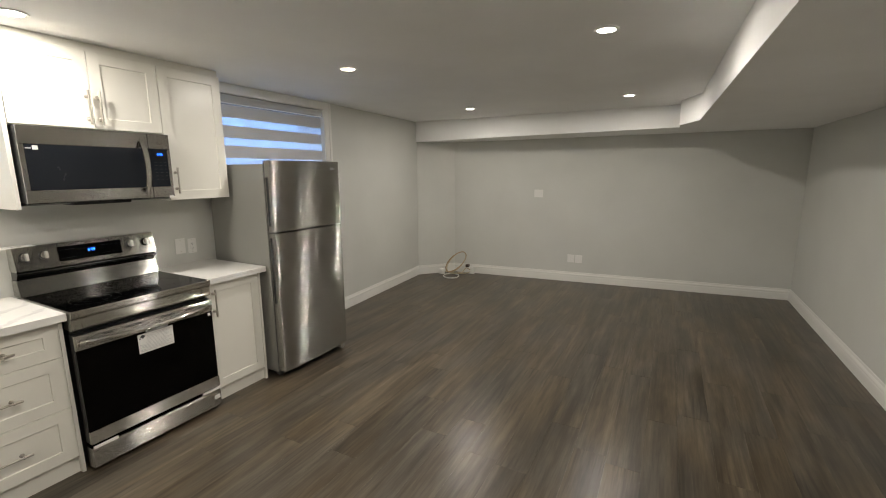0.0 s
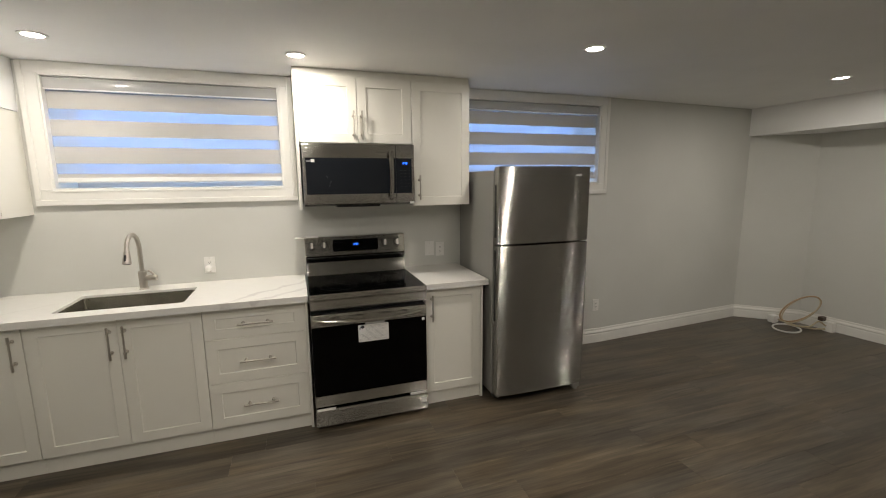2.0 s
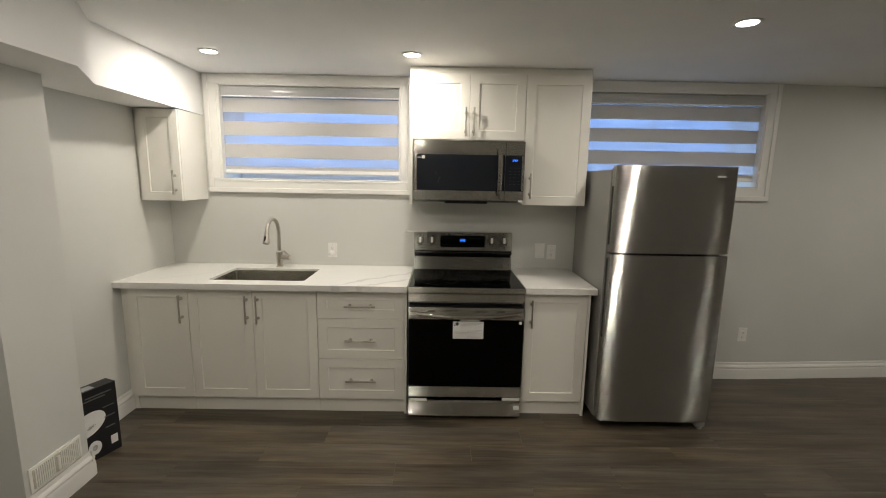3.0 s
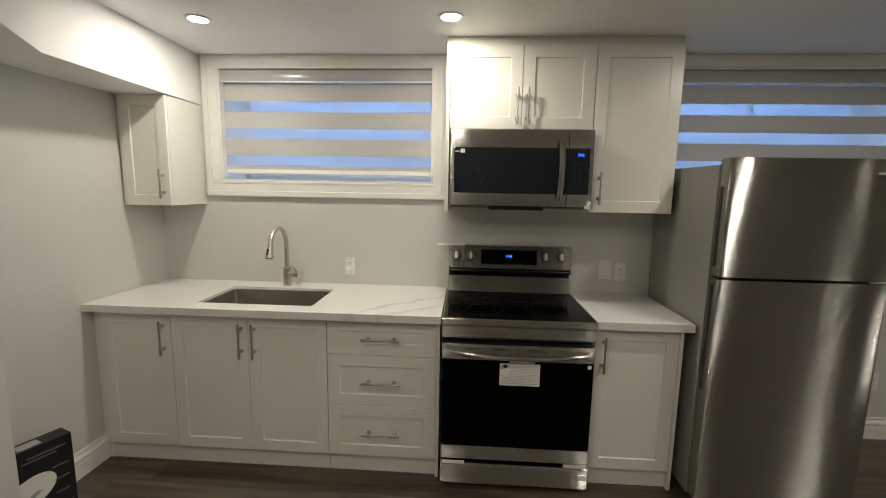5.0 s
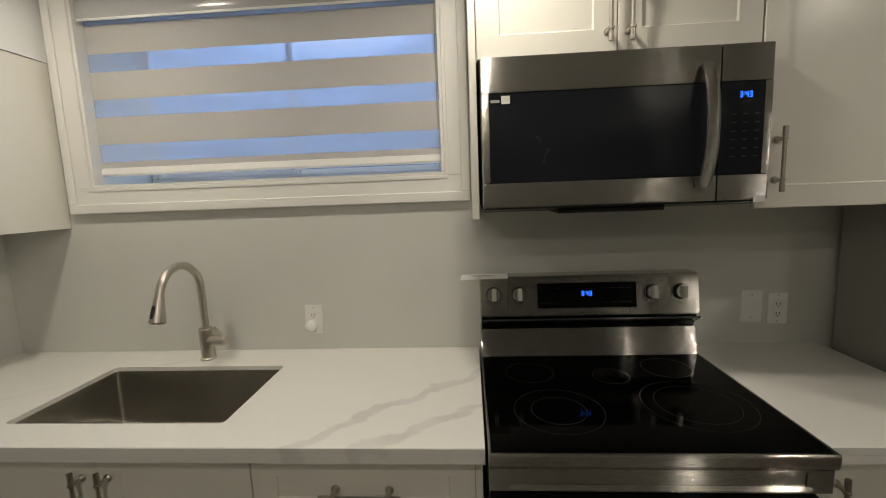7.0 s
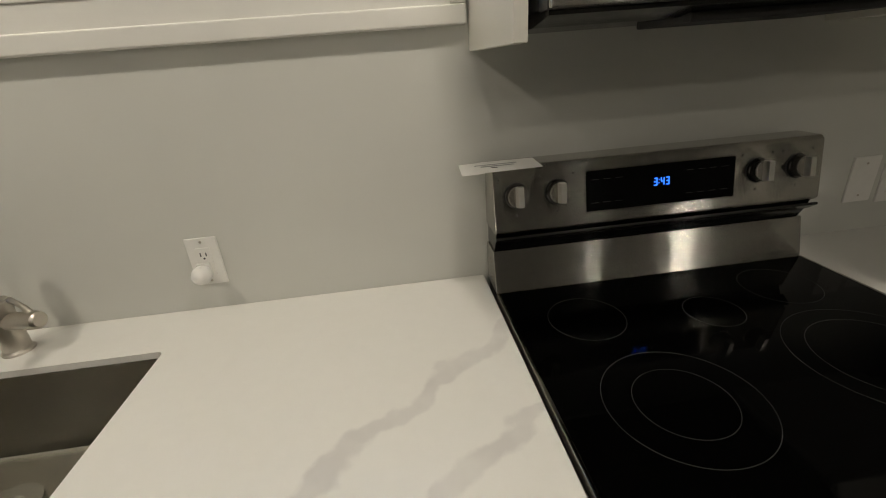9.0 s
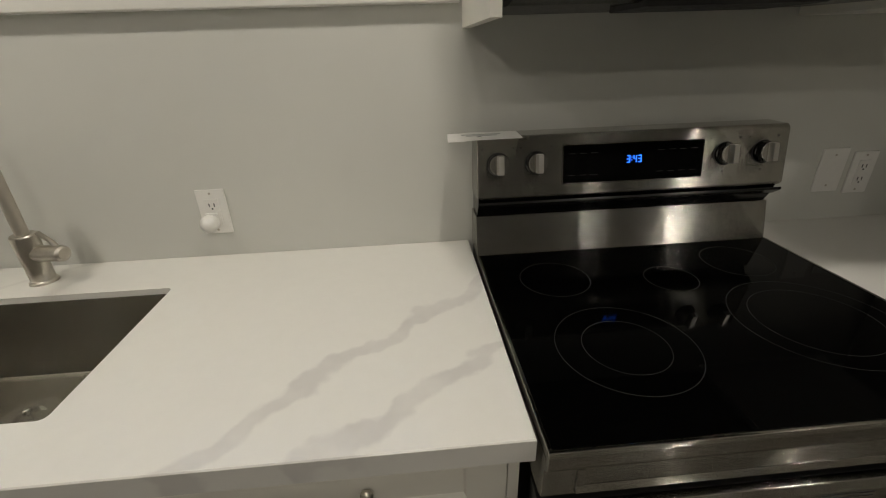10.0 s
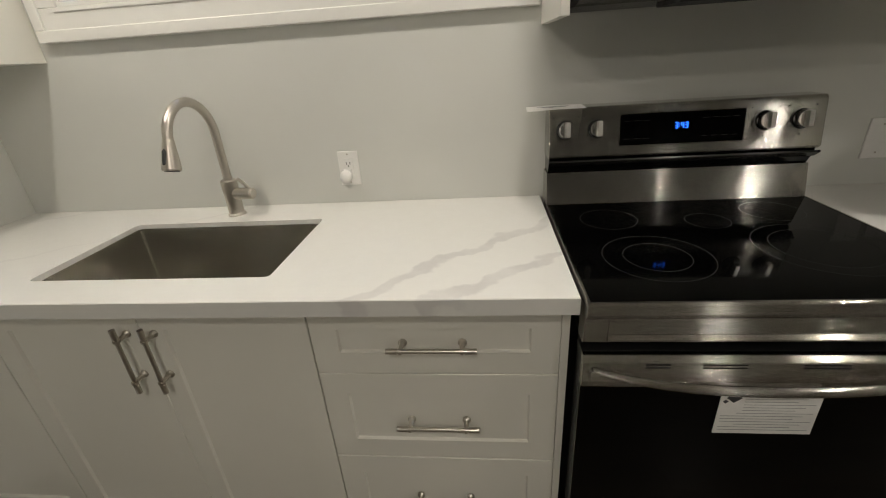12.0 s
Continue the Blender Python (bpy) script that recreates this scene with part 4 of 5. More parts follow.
        hi = [grip.verts.new(at(kx + x * 0.8, 0.076 + v * 0.96, 0.042)) for x, v in ((-w, -a), (w, -a), (w, a), (-w, a))]
        grip.faces.new(hi)
        grip.faces.new(lo[::-1])
        for k in range(4):
            grip.faces.new((lo[k], lo[(k + 1) % 4], hi[(k + 1) % 4], hi[k]))
        bmesh.ops.bevel(grip, geom=list(grip.edges), offset=0.0015, segments=2, profile=0.5, affect="EDGES")
        part("grip", grip, KNOB, kn)
        part("skirt", tube([p0, at(kx, 0.076, 0.003)], 0.0275, n=32), BLACK, kn)
        for dx, dv in ((-0.036, 0.036), (0.036, 0.036), (0, -0.042)):
            part("printed_mark", plate(kx + dx - 0.002, kx + dx + 0.002, 0.076 + dv - 0.002, 0.076 + dv + 0.002, 0.0002, 0.0007), INK, control)
    # paper warning label hanging on the oven glass
    lab = part("label", box(0.296, 0.496, -0.6845, -0.6824, 0.574, 0.690, 0.0006, 1), PAPER, door, "white printed warning label")
    part("tab", box(0.343, 0.470, -0.6843, -0.6826, 0.690, 0.704, 0.0004, 1), GREY_INK, lab, "dark printed heading strip")
    text_mesh("WARNING", 0.012, Matrix.Translation((0.418, -0.6847, 0.697)) @ pose(0, 0, 0, 90, 0, 0), PAPER, lab)
    for cx, cz, h in ((0.323, 0.675, 0.013), (0.307, 0.665, 0.005)):
        dm = bmesh.new()
        dm.faces.new([dm.verts.new(p) for p in ((cx, -0.6852, cz - h), (cx + h * 1.2, -0.6852, cz), (cx, -0.6852, cz + h), (cx - h * 1.2, -0.6852, cz))])
        ex = bmesh.ops.extrude_face_region(dm, geom=list(dm.faces))
        bmesh.ops.translate(dm, verts=[v for v in ex["geom"] if isinstance(v, bmesh.types.BMVert)], vec=(0, 0.0006, 0))
        part("print", dm, INK, lab)
    for k in range(13):
        z = 0.6795 - k * 0.0079
        part("print", box((0.372, 0.345)[k > 0] if k < 6 else 0.304 + 0.03 * (k % 4 == 2), 0.486 - 0.018 * (k % 3), -0.6848, -0.6845, z, z + 0.0015), GREY_INK, lab)


make_range()
pb = bmesh.new()
vs = [pb.verts.new(p) for p in ((-0.060, -0.052, 1.2095), (0.105, -0.044, 1.2065), (0.101, -0.130, 1.2060), (-0.066, -0.142, 1.2075))]
pb.faces.new(vs)
bmesh.ops.subdivide_edges(pb, edges=list(pb.edges), cuts=5, use_grid_fill=True)
for v in pb.verts:
    v.co.z += 0.0035 * math.sin(v.co.x * 40) * max(0.0, -v.co.x * 16) + 0.0004
ex = bmesh.ops.extrude_face_region(pb, geom=list(pb.faces))
bmesh.ops.translate(pb, verts=[v for v in ex["geom"] if isinstance(v, bmesh.types.BMVert)], vec=(0, 0, 0.0006))
leaflet = thing("leaflet", (0.02, -0.09, 1.205), "small white printed leaflet lying on the range", "paper")
part("sheet", pb, PAPER, leaflet)
for k, (a, b) in enumerate(((-0.03, 0.06), (-0.02, 0.05), (0.0, 0.012))):
    part("print", box(a, b, -0.082 - k * 0.014, -0.078 - k * 0.014, 1.2090, 1.2097), GREY_INK if k < 2 else INK, leaflet)


# ---------------------------------------------------------------- microwave
def make_microwave():
    X0, X1, Z0, Z1, F = 0.014, 0.772, 1.452, 1.866, -0.394
    m = thing("microwave", (0.391, -0.19, Z0), "stainless steel over-range microwave with black glass door", "microwave")
    part("body", box(X0, X1, -0.345, -0.003, Z0 + 0.012, Z1, 0.002), BLACK, m)
    under = quad_profile(X0 + 0.004, X1 - 0.004, [(-0.003, Z0 + 0.012), (-0.003, Z0), (-0.31, Z0 - 0.006), (-0.375, Z0 + 0.004), (-0.375, Z0 + 0.012)])
    part("underside", under, ENAMEL, m)
    part("vent_grille", box(0.23, 0.53, -0.34, -0.20, Z0 - 0.014, Z0 - 0.001, 0.003), GASKET, m)
    sx = 0.640
    door = part("door", box(X0, sx - 0.001, F + 0.012, -0.345, Z0 + 0.010, Z1 - 0.001, 0.003), BLACK, m)
    part("steel_frame", box(X0, sx - 0.001, F, F + 0.012, Z1 - 0.096, Z1 - 0.001, 0.004), STEEL_M, door)
    part("steel_frame", box(X0, sx - 0.001, F, F + 0.012, Z0 + 0.010, Z0 + 0.078, 0.004), STEEL_M, door)
    part("steel_frame", box(X0, X0 + 0.022, F, F + 0.012, Z0 + 0.078, Z1 - 0.096, 0.002), STEEL_M, door)
    part("door_glass", box(X0 + 0.022, sx - 0.002, F + 0.001, F + 0.012, Z0 + 0.079, Z1 - 0.097, 0.001), GLASS_MW, door, "black door glass")
    part("sticker", box(X0 + 0.055, X0 + 0.078, F - 0.0003, F + 0.001, Z1 - 0.124, Z1 - 0.103), PAPER, door, "small white sticker")
    part("logo_bar", box(X0 + 0.026, X0 + 0.05, F - 0.0003, F + 0.001, Z1 - 0.120, Z1 - 0.113), GREY_INK, door)
    part("tape", box(X1 - 0.036, X1 - 0.006, F - 0.0012, F + 0.001, Z0 + 0.003, Z0 + 0.018, 0.0004, 1), PLASTIC, m, "white packing tape remnant")
    panel = part("control_panel", box(sx + 0.001, X1, F + 0.012, -0.345, Z0 + 0.010, Z1 - 0.001, 0.003), BLACK, m)
    part("steel_frame", box(sx + 0.001, X1, F, F + 0.012, Z1 - 0.096, Z1 - 0.001, 0.004), STEEL_M, panel)
    part("steel_frame", box(sx + 0.001, X1, F, F + 0.012, Z0 + 0.010, Z0 + 0.078, 0.004), STEEL_M, panel)
    part("steel_frame", box(X1 - 0.020, X1, F, F + 0.012, Z0 + 0.078, Z1 - 0.096, 0.002), STEEL_M, panel)
    scr = part("touch_glass", box(sx + 0.001, X1 - 0.020, F + 0.001, F + 0.012, Z0 + 0.079, Z1 - 0.097, 0.001), GLASS_MW, panel, "black touch panel")
    digits("3:43", (sx + 0.048, F + 0.0008, Z1 - 0.137), (1, 0, 0), (0, 0, 1), 0.015, BLUE_LED, scr)
    for rz in range(6):
        for cxx in range(3):
            part("printed_mark", box(sx + 0.030 + cxx * 0.030, sx + 0.042 + cxx * 0.030, F + 0.0005, F + 0.001, Z1 - 0.18 - rz * 0.022, Z1 - 0.1775 - rz * 0.022), plain_dim, scr)
    h = bmesh.new()
    rows = []
    for i in range(15):
        u = -1 + 2 * i / 14
        z = (Z0 + Z1) / 2 - 0.002 + u * 0.158
        y = F - 0.048 + 0.040 * abs(u) ** 2.6
        rows.append([h.verts.new((0.600 + 0.0165 * math.cos(a), y + 0.008 * math.sin(a), z)) for a in [2 * math.pi * k / 14 for k in range(14)]])
    for a, b in zip(rows, rows[1:]):
        for k in range(14):
            h.faces.new((a[k], a[(k + 1) % 14], b[(k + 1) % 14], b[k]))
    h.faces.new(rows[0][::-1])
    h.faces.new(rows[-1])
    part("handle", h, STEEL, door, "bowed steel handle")


make_microwave()


# ---------------------------------------------------------------- refrigerator
def make_fridge():
    X0, X1 = 1.252, 1.982
    f = thing("refrigerator", ((X0 + X1) / 2, -0.42, 0), "stainless steel top-freezer refrigerator with dark grey sides", "refrigerator")
    part("cabinet", box(X0, X1, -0.690, -0.045, 0.045, 1.680, 0.006), GREY_SIDE, f, "dark grey textured cabinet")
    part("base_grille", box(X0 + 0.01, X1 - 0.01, -0.700, -0.64, 0.020, 0.062, 0.004), GASKET, f)
    for fx in (X0 + 0.05, X1 - 0.05):
        for fy in (-0.66, -0.10):
            part("foot", tube([(fx, fy, 0), (fx, fy, 0.014), (fx, fy, 0.05)], [0.022, 0.022, 0.012], n=14), GASKET, f)
    part("hinge_cover", box(X1 - 0.10, X1 - 0.01, -0.76, -0.64, 1.680, 1.700, 0.006), GREY_SIDE, f)

    def door(name, z0, z1):
        part("gasket", box(X0 + 0.008, X1 - 0.008, -0.702, -0.688, z0 + 0.006, z1 - 0.006), GASKET, f)
        # plan outline with softly rounded front corners and a faint bow
        pts = [(X1 - 0.002, -0.703), (X1, -0.712)]
        n = 7
        for k in range(n + 1):
            a = radians(90 * k / n)
            pts.append((X1 - 0.022 + 0.022 * math.cos(a), -0.762 - 0.018 * math.sin(a)))
        for k in range(1, 24):
            u = k / 24
            v = abs(2 * u - 1)
            pts.append((X1 - 0.022 - u * (X1 - X0 - 0.044), -0.780 - 0.013 * (1 - v ** 5.0)))
        for k in range(n + 1):
            a = radians(90 + 90 * k / n)
            pts.append((X0 + 0.022 + 0.022 * math.cos(a), -0.762 - 0.018 * math.sin(a)))
        pts += [(X0, -0.712), (X0 + 0.002, -0.703)]
        bm = bmesh.new()
        rows = []
        for z, s in ((z0, 0.004), (z0 + 0.002, 0.001), (z0 + 0.005, 0), (z1 - 0.005, 0), (z1 - 0.002, 0.001), (z1, 0.004)):
            rows.append([bm.verts.new((x + math.copysign(s, (X0 + X1) / 2 - x), y + s, z)) for x, y in pts])
        m = len(pts)
        for a, b in zip(rows, rows[1:]):
            for k in range(m):
                bm.faces.new((a[k], a[(k + 1) % m], b[(k + 1) % m], b[k]))
        bm.faces.new(rows[0][::-1])
        bm.faces.new(rows[-1])
        return part(name, bm, STEEL, f, "brushed stainless steel door")

    part("hinge_bracket", box(X1 - 0.075, X1 - 0.012, -0.765, -0.690, 0.018, 0.058, 0.005), GREY_SIDE, f)
    part("levelling_foot", tube([(X1 - 0.04, -0.745, 0), (X1 - 0.04, -0.745, 0.012), (X1 - 0.04, -0.745, 0.03)], [0.018, 0.018, 0.010], n=14), GREY_SIDE, f)
    low = door("door", 0.062, 1.166)
    top = door("freezer_door", 1.176, 1.706)
    part("side_grip", box(X0 - 0.0015, X0 + 0.004, -0.735, -0.715, 1.22, 1.58, 0.001), GASKET, top, "dark recessed grip strip")
    part("side_grip", box(X0 - 0.0015, X0 + 0.004, -0.735, -0.715, 0.62, 1.13, 0.001), GASKET, low, "dark recessed grip strip")
    part("badge", box(X1 - 0.135, X1 - 0.085, -0.7935, -0.785, 1.640, 1.648, 0.001), GREY_INK, top, "small metal badge")


make_fridge()


# ---------------------------------------------------------------- blinds
def zebra_blind(x0, x1, label):
    b = thing("zebra_blind", ((x0 + x1) / 2, 0.05, WZ1), label, "blind", "zebra blinds")
    a, c = x0 + 0.014, x1 - 0.014
    cas = quad_profile(a, c, [(0.100, 2.244), (0.060, 2.212), (0.012, 2.198), (0.008, 2.193), (0.004, 2.195), (0.0005, 2.212), (-0.001, 2.230), (0.0005, 2.248), (0.004, 2.264), (0.010, 2.270), (0.100, 2.270)])
    part("cassette", cas, CASSETTE, b, "pale grey cassette")
    part("cassette_strip", box(a, c, 0.000, 0.005, 2.191, 2.200, 0.001), PLASTIC, b)
    fa, fc, y = x0 + 0.0125, x1 - 0.0125, 0.032
    # woven and sheer bands from the roller down
    heights = (2.228, 2.186, 2.082, 2.016, 1.914, 1.848, 1.744, 1.677, 1.653)
    for k, (z1, z0) in enumerate(zip(heights, heights[1:])):
        mat = CLOTH if k % 2 else SHEER
        part("cloth_band" if mat is CLOTH else "sheer_band", box(fa, fc, y, y + (0.0012 if mat is CLOTH else 0.0006), z0, z1), mat, b)
    part("bottom_rail", quad_profile(fa, fc, [(y + 0.012, 1.622), (y - 0.008, 1.622), (y - 0.011, 1.630), (y - 0.006, 1.653), (y + 0.008, 1.653)], 0.0015), PLASTIC, b, "white bottom rail")
    ch = bmesh.new()
    for s in (0, 1):
        xx = c - 0.004 + s * 0.0
        yy = 0.010 + s * 0.012
        tube([(xx, yy, 2.18), (xx, yy, 1.75)], 0.0013, ch, 6)
    part("bead_chain", ch, PLASTIC, b)


CASSETTE = paint("blind_cassette", (0.46, 0.46, 0.455), 0.16, 0.02)
zebra_blind(*OPEN[0], "cream and sheer striped zebra blind, lowered")
zebra_blind(*OPEN[1], "cream and sheer striped zebra blind behind the refrigerator")


# ---------------------------------------------------------------- plates, outlets, vent
def outlet(x, z, y=0.0, label="white duplex wall outlet", group="wall outlets"):
    o = thing("wall_outlet", (x, y, z), label, "outlet", group)
    pl = part("cover_plate", box(x - 0.035, x + 0.035, y - 0.006, y, z - 0.058, z + 0.058, 0.0025), PLASTIC, o)
    part("insert", box(x - 0.0165, x + 0.0165, y - 0.0085, y - 0.005, z - 0.034, z + 0.034, 0.001), PLASTIC, o)
    for s in (-1, 1):
        for dx in (-0.006, 0.006):
            part("slot", box(x + dx - 0.0012, x + dx + 0.0012, y - 0.0092, y - 0.0084, z + s * 0.018 - 0.004, z + s * 0.018 + 0.005), INK, o)
        part("ground_hole", disc((x, y - 0.0084, z + s * 0.018 - 0.009), 0.0024, (0, -1, 0), 0.0008, 10), INK, o)
        part("screw", disc((x, y - 0.006, z + s * 0.048), 0.003, (0, -1, 0), 0.001, 12), NICKEL, o)
    return o


outlet(-0.648, 1.035, label="white wall outlet above countertop")
outlet(1.088, 1.046, label="white wall outlet beside range", group="")
outlet(2.705, 0.384, label="white low wall outlet beside refrigerator", group="")
nl = thing("night_light", (-0.653, -0.03, 1.018), "small round white plug-in night light", "night light")
part("globe", tube([(-0.653, -0.012, 1.014), (-0.653, -0.018, 1.014), (-0.653, -0.026, 1.014), (-0.653, -0.036, 1.014), (-0.653, -0.046, 1.014), (-0.653, -0.053, 1.014), (-0.653, -0.056, 1.014)], [0.012, 0.017, 0.0205, 0.0215, 0.0185, 0.011, 0.004], n=24), PLASTIC, nl)
part("plug_body", box(-0.668, -0.638, -0.016, -0.009, 1.004, 1.034, 0.002), PLASTIC, nl)
bp = thing("blank_plate", (0.996, 0, 1.058), "white blank wall plate beside range", "wall plate")
part("cover_plate", box(0.958, 1.034, -0.006, 0, 0.996, 1.116, 0.0025), PLASTIC, bp)
for s in (-1, 1):
    part("screw", disc((0.996, -0.006, 1.056 + s * 0.042), 0.003, (0, -1, 0), 0.001, 12), NICKEL, bp)
def far(y, off=0.0):
    """A place on the far wall's face."""
    return FAR[0] + (y - FAR[1]) * (CORNER[0] - FAR[0]) / (CORNER[1] - FAR[1]) - off


def far_plate(y0, y1, z0, z1, t0, t1):
    bm = bmesh.new()
    lo = [bm.verts.new((far(y, t0), y, z)) for y, z in ((y0, z0), (y1, z0), (y1, z1), (y0, z1))]
    hi = [bm.verts.new((far(y, t1), y, z)) for y, z in ((y0, z0), (y1, z0), (y1, z1), (y0, z1))]
    bm.faces.new(lo)
    bm.faces.new(hi[::-1])
    for k in range(4):
        bm.faces.new((lo[k], hi[k], hi[(k + 1) % 4], lo[(k + 1) % 4]))
    bmesh.ops.recalc_face_normals(bm, faces=bm.faces)
    bmesh.ops.bevel(bm, geom=list(bm.edges), offset=0.0015, segments=2, profile=0.5, affect="EDGES")
    return bm


sp = thing("wall_plate", (far(-1.61), -1.61, 1.295), "white blank plate on the far wall", "wall plate", "far wall plates")
part("cover_plate", far_plate(-1.682, -1.556, 1.236, 1.350, 0, 0.006), PLASTIC, sp)
for y0, y1 in ((-2.168, -2.072), (-2.278, -2.182)):
    op = thing("wall_plate", (far(y0), (y0 + y1) / 2, 0.34), "white low outlet plate on the far wall", "wall plate", "far wall plates")
    part("cover_plate", far_plate(y0, y1, 0.286, 0.402, 0, 0.006), PLASTIC, op)
    part("insert", far_plate((y0 + y1) / 2 - 0.017, (y0 + y1) / 2 + 0.017, 0.310, 0.378, 0.005, 0.0085), PLASTIC, op)

# darker tan sheet stands in for the shade between the slats
REGISTER_SHADE = plain("register_shadow", (0.56, 0.52, 0.44), 0.6)
vent = thing("wall_register", (PX, -1.462, 0.15), "white metal wall air register above baseboard", "air vent")
part("frame", box(PX, PX + 0.008, -1.602, -1.322, 0.150, 0.272, 0.003), TRIM, vent)
part("shade_backing", box(PX + 0.007, PX + 0.0095, -1.588, -1.336, 0.165, 0.257), REGISTER_SHADE, vent)
for k in range(23):
    if 10 <= k <= 12:
        continue
    yy = -1.582 + k * 0.0105
    part("slat", box(PX + 0.008, PX + 0.014, yy, yy + 0.0066, 0.165, 0.257, 0.0008, 1), TRIM, vent)
part("damper_lever", box(PX + 0.009, PX + 0.020, -1.470, -1.455, 0.176, 0.246, 0.002), TRIM, vent)


# ---------------------------------------------------------------- carton against the wall
def make_carton():
    base = Vector((-1.858, -1.269, 0))
    d = Vector((0.115, 0.30, 0)).normalized()       # along the printed face
    o = Vector((d.y, -d.x, 0))                     # out of the printed face
    c = thing("carton", (-1.79, -1.13, 0), "black printed retail carton standing by the wall", "box")
    W, D, H = 0.30, 0.085, 0.418

    def block(u0, u1, w0, w1, z0, z1, bevel=0.0):
        bm = bmesh.new()
        lo = [bm.verts.new(base + d * u + o * w + Vector((0, 0, z0))) for u, w in ((u0, w0), (u1, w0), (u1, w1), (u0, w1))]
        hi = [bm.verts.new(base + d * u + o * w + Vector((0, 0, z1))) for u, w in ((u0, w0), (u1, w0), (u1, w1), (u0, w1))]
        bm.faces.new(lo[::-1])
        bm.faces.new(hi)
        for k in range(4):
            bm.faces.new((lo[k], lo[(k + 1) % 4], hi[(k + 1) % 4], hi[k]))
        if bevel:
            bmesh.ops.recalc_face_normals(bm, faces=bm.faces)
            bmesh.ops.bevel(bm, geom=list(bm.edges), offset=bevel, segments=2, profile=0.5, affect="EDGES")
        return bm

    def oval(u, z, ru, rz, tilt):
        bm = bmesh.new()
        ring = []
        for off in (0.0, 0.0008):
            vs = []
            for k in range(32):
                a = 2 * math.pi * k / 32
                x, y = ru * math.cos(a), rz * math.sin(a)
                vs.append(bm.verts.new(base + d * (u + x * math.cos(tilt) - y * math.sin(tilt)) + o * (D + off) + Vector((0, 0, z + x * math.sin(tilt) + y * math.cos(tilt)))))
            ring.append(vs)
        bm.faces.new(ring[1])
        for k in range(32):
            bm.faces.new((ring[0][k], ring[0][(k + 1) % 32], ring[1][(k + 1) % 32], ring[1][k]))
        return bm

    part("board", block(0, W, 0, D, 0, H, 0.002), CARTON, c)
    part("print", oval(0.140, 0.222, 0.095, 0.064, radians(22)), PAPER, c, "white oval picture")
    part("print", oval(0.155, 0.205, 0.024, 0.009, radians(22)), GREY_INK, c)
    part("print", oval(0.162, 0.075, 0.034, 0.040, 0), PAPER, c, "white round picture")
    part("print", oval(0.162, 0.075, 0.014, 0.016, 0), GREY_INK, c)
    part("print", block(0.246, 0.282, D, D + 0.0008, 0.050, 0.100), PAPER, c)
    for z, u0, u1 in ((0.372, 0.14, 0.275), (0.356, 0.12, 0.24), (0.285, 0.22, 0.28), (0.225, 0.22, 0.28), (0.160, 0.225, 0.275)):
        part("print", block(u0, u1, D, D + 0.0008, z, z + 0.007), DIM_GREY, c)
    part("print", block(0.12, 0.20, 0.02, 0.07, H, H + 0.0008), GREY_INK, c)
    part("flap_seam", block(0.01, W - 0.01, D / 2 - 0.001, D / 2 + 0.001, H, H + 0.0006), GASKET, c)


DIM_GREY = plain("carton_print", (0.12, 0.12, 0.12), 0.5)
CARTON = paint("black_carton", (0.014, 0.014, 0.016), 0.42, 0.25, 200.0, 0.1)
make_carton()


# ---------------------------------------------------------------- loose cables in the corner
CORD = plain("cream_cord", (0.52, 0.45, 0.31), 0.55)
WOODY = plain("tan_cord", (0.42, 0.30, 0.18), 0.6)
BROWN = plain("brown_plug", (0.055, 0.035, 0.022), 0.5)
cab = thing("cable_coil", (5.0, -0.42, 0), "loose coil of cream cable lying in the corner", "cable")
def loop(c, m, n, start, end, steps=40):
    """A turn of cable: an ellipse about c with the half axes m and n."""
    c, m, n = Vector(c), Vector(m), Vector(n)
    return [c + m * math.cos(a) + n * math.sin(a) for a in [radians(start + (end - start) * k / steps) for k in range(steps + 1)]]


# two turns lean against the wall, two lie on the floor
part("cord", tube(loop((5.085, -0.390, 0.195), (0.075, -0.130, 0.140), (-0.030, 0.055, 0.075), 0, 360), 0.0085, n=8), WOODY, cab)
part("cord", tube(loop((5.090, -0.395, 0.190), (0.070, -0.125, 0.142), (-0.020, 0.048, 0.085), 20, 380), 0.0075, n=8), CORD, cab)
part("cord", tube(loop((4.885, -0.405, 0.010), (0.075, -0.095, 0.0), (0.125, 0.085, 0.0), -40, 320), 0.0090, n=8), PLASTIC, cab, "white cable loop")
part("cord", tube(smooth_path([(4.99, -0.20, 0.05), (5.02, -0.29, 0.03), (4.98, -0.38, 0.026), (5.03, -0.46, 0.028), (5.10, -0.50, 0.035), (5.17, -0.53, 0.09), (5.18, -0.60, 0.06)], 7), 0.0085, n=8), CORD, cab)
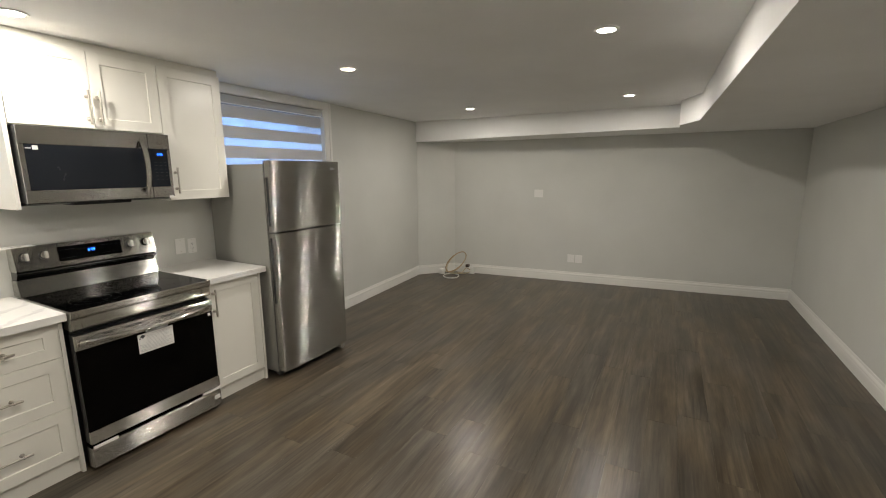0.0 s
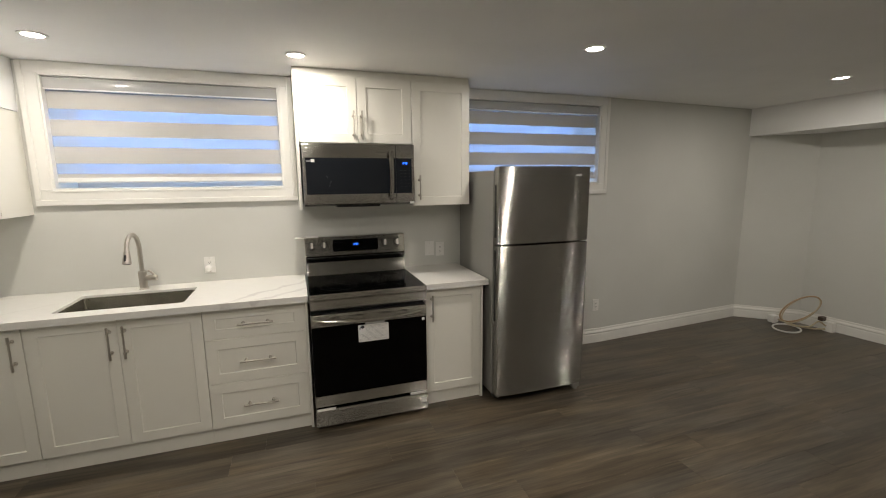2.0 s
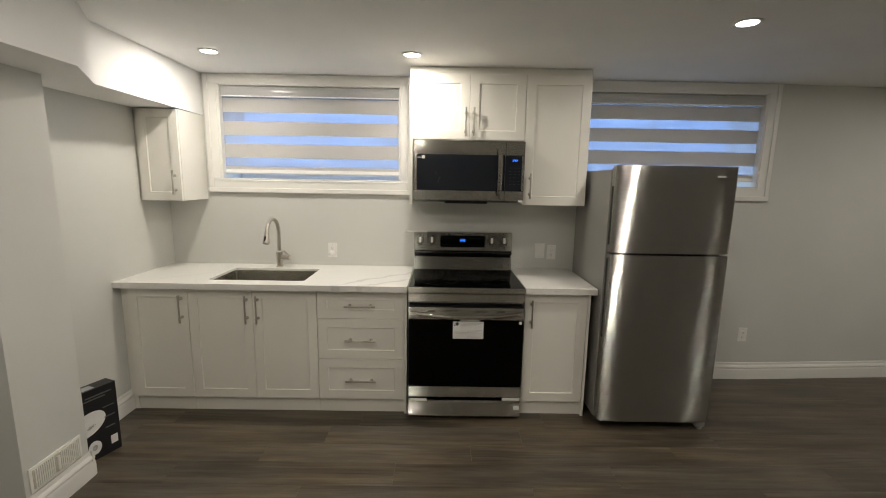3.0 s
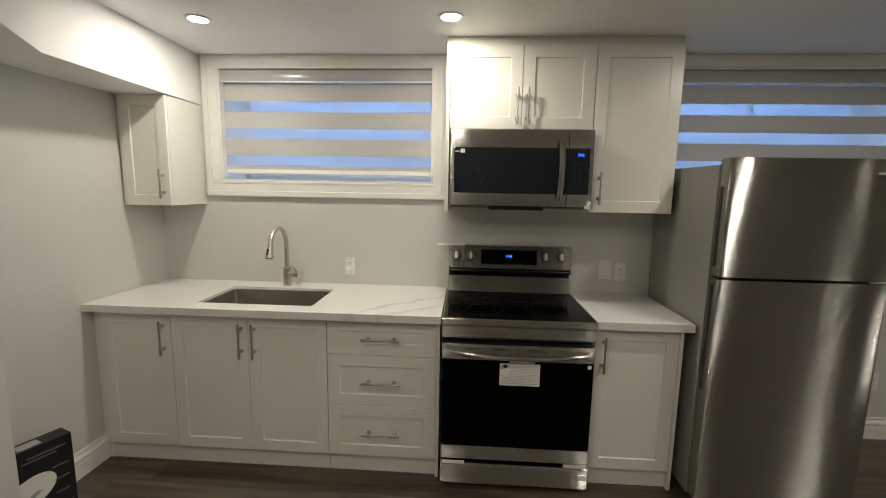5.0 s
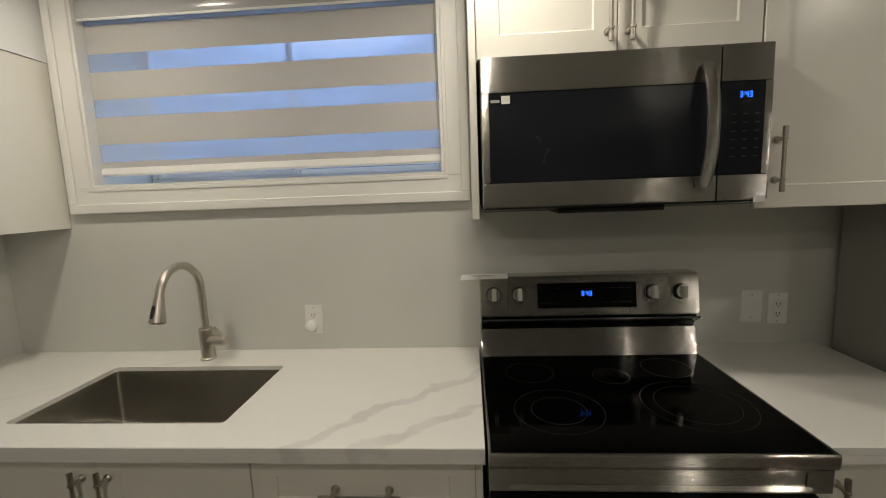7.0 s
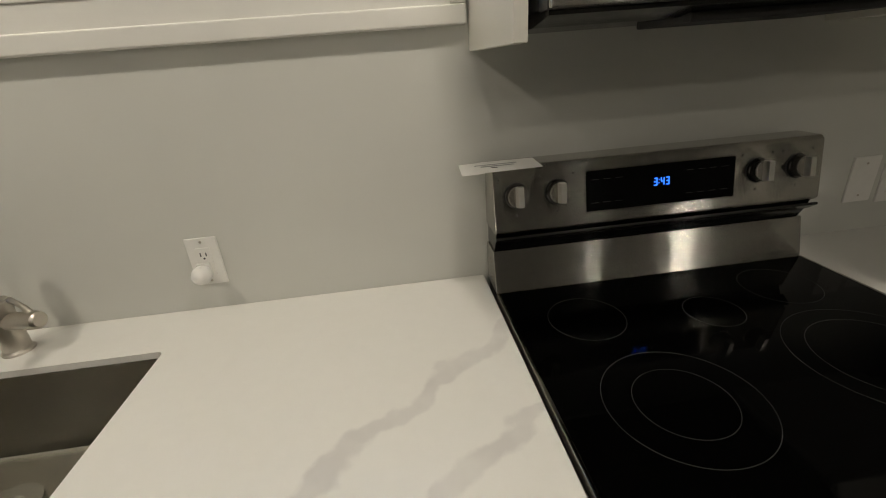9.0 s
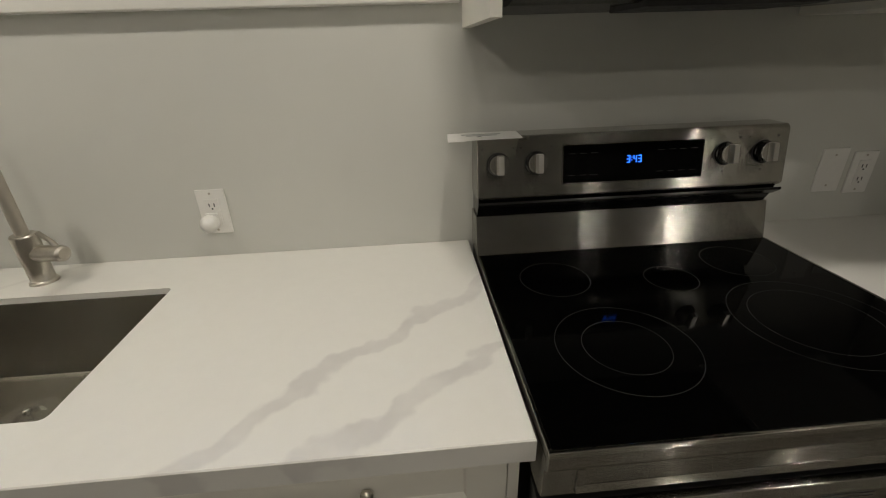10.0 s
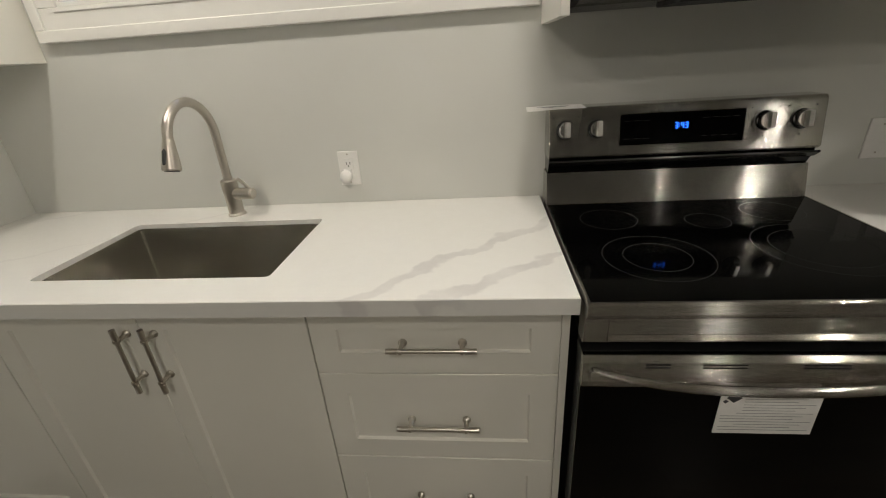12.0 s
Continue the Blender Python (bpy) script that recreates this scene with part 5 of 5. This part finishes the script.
part("cord", tube(smooth_path([(5.01, -0.21, 0.04), (5.07, -0.30, 0.014), (5.06, -0.42, 0.012), (5.12, -0.52, 0.012), (5.17, -0.60, 0.03)], 7), 0.0080, n=8), CORD, cab)
part("plug", box(5.15, 5.22, -0.575, -0.525, 0.105, 0.150, 0.010), BROWN, cab, "dark brown plug")
ad = thing("junction_box", (4.98, -0.19, 0), "small white plastic cable box on the floor", "box")
part("case", box(4.94, 5.02, -0.235, -0.160, 0.0, 0.085, 0.012), PLASTIC, ad)
ad2 = thing("junction_box", (5.20, -0.62, 0), "small cream cable box by baseboard", "box")
part("case", box(5.180, 5.238, -0.655, -0.565, 0.0, 0.105, 0.006), TRIM, ad2)


# ---------------------------------------------------------------- floor planks
floor = solid("floor", box(WX - T, EX + T, SY - T, 0.30, -0.12, -0.006), GASKET, "dark grey-brown vinyl plank floor", "floor", "structure")
rng = random.Random(5)
PW, PL = 0.182, 1.22
y = 0.13
shared = {}
while y > SY:
    y1 = max(y - PW, SY)
    x = WX - rng.uniform(0.1, 1.1)
    while x < EX:
        a, b = max(x, WX), min(x + PL, EX)
        if b - a > 0.02:
            key = (round(b - a, 3), round(y - y1, 3))
            if key not in shared:
                w, h = (b - a) / 2 - 0.0001, (y - y1) / 2 - 0.0001
                bm = bmesh.new()
                lo = [bm.verts.new((sx * w, sy * h, -0.006)) for sx, sy in ((-1, -1), (1, -1), (1, 1), (-1, 1))]
                up = [bm.verts.new((sx * w, sy * h, -0.0005)) for sx, sy in ((-1, -1), (1, -1), (1, 1), (-1, 1))]
                hi = [bm.verts.new((sx * (w - 0.0006), sy * (h - 0.0006), 0)) for sx, sy in ((-1, -1), (1, -1), (1, 1), (-1, 1))]
                bm.faces.new(hi)
                for r, s in ((lo, up), (up, hi)):
                    for k in range(4):
                        bm.faces.new((r[k], r[(k + 1) % 4], s[(k + 1) % 4], s[k]))
                shared[key] = finish(bm, PLANK, "plank", False)
            p = new("plank", shared[key])
            p.parent = floor
            p.location = Vector(((a + b) / 2, (y + y1) / 2, 0)) - world_loc(floor)
        x += PL
    y = y1
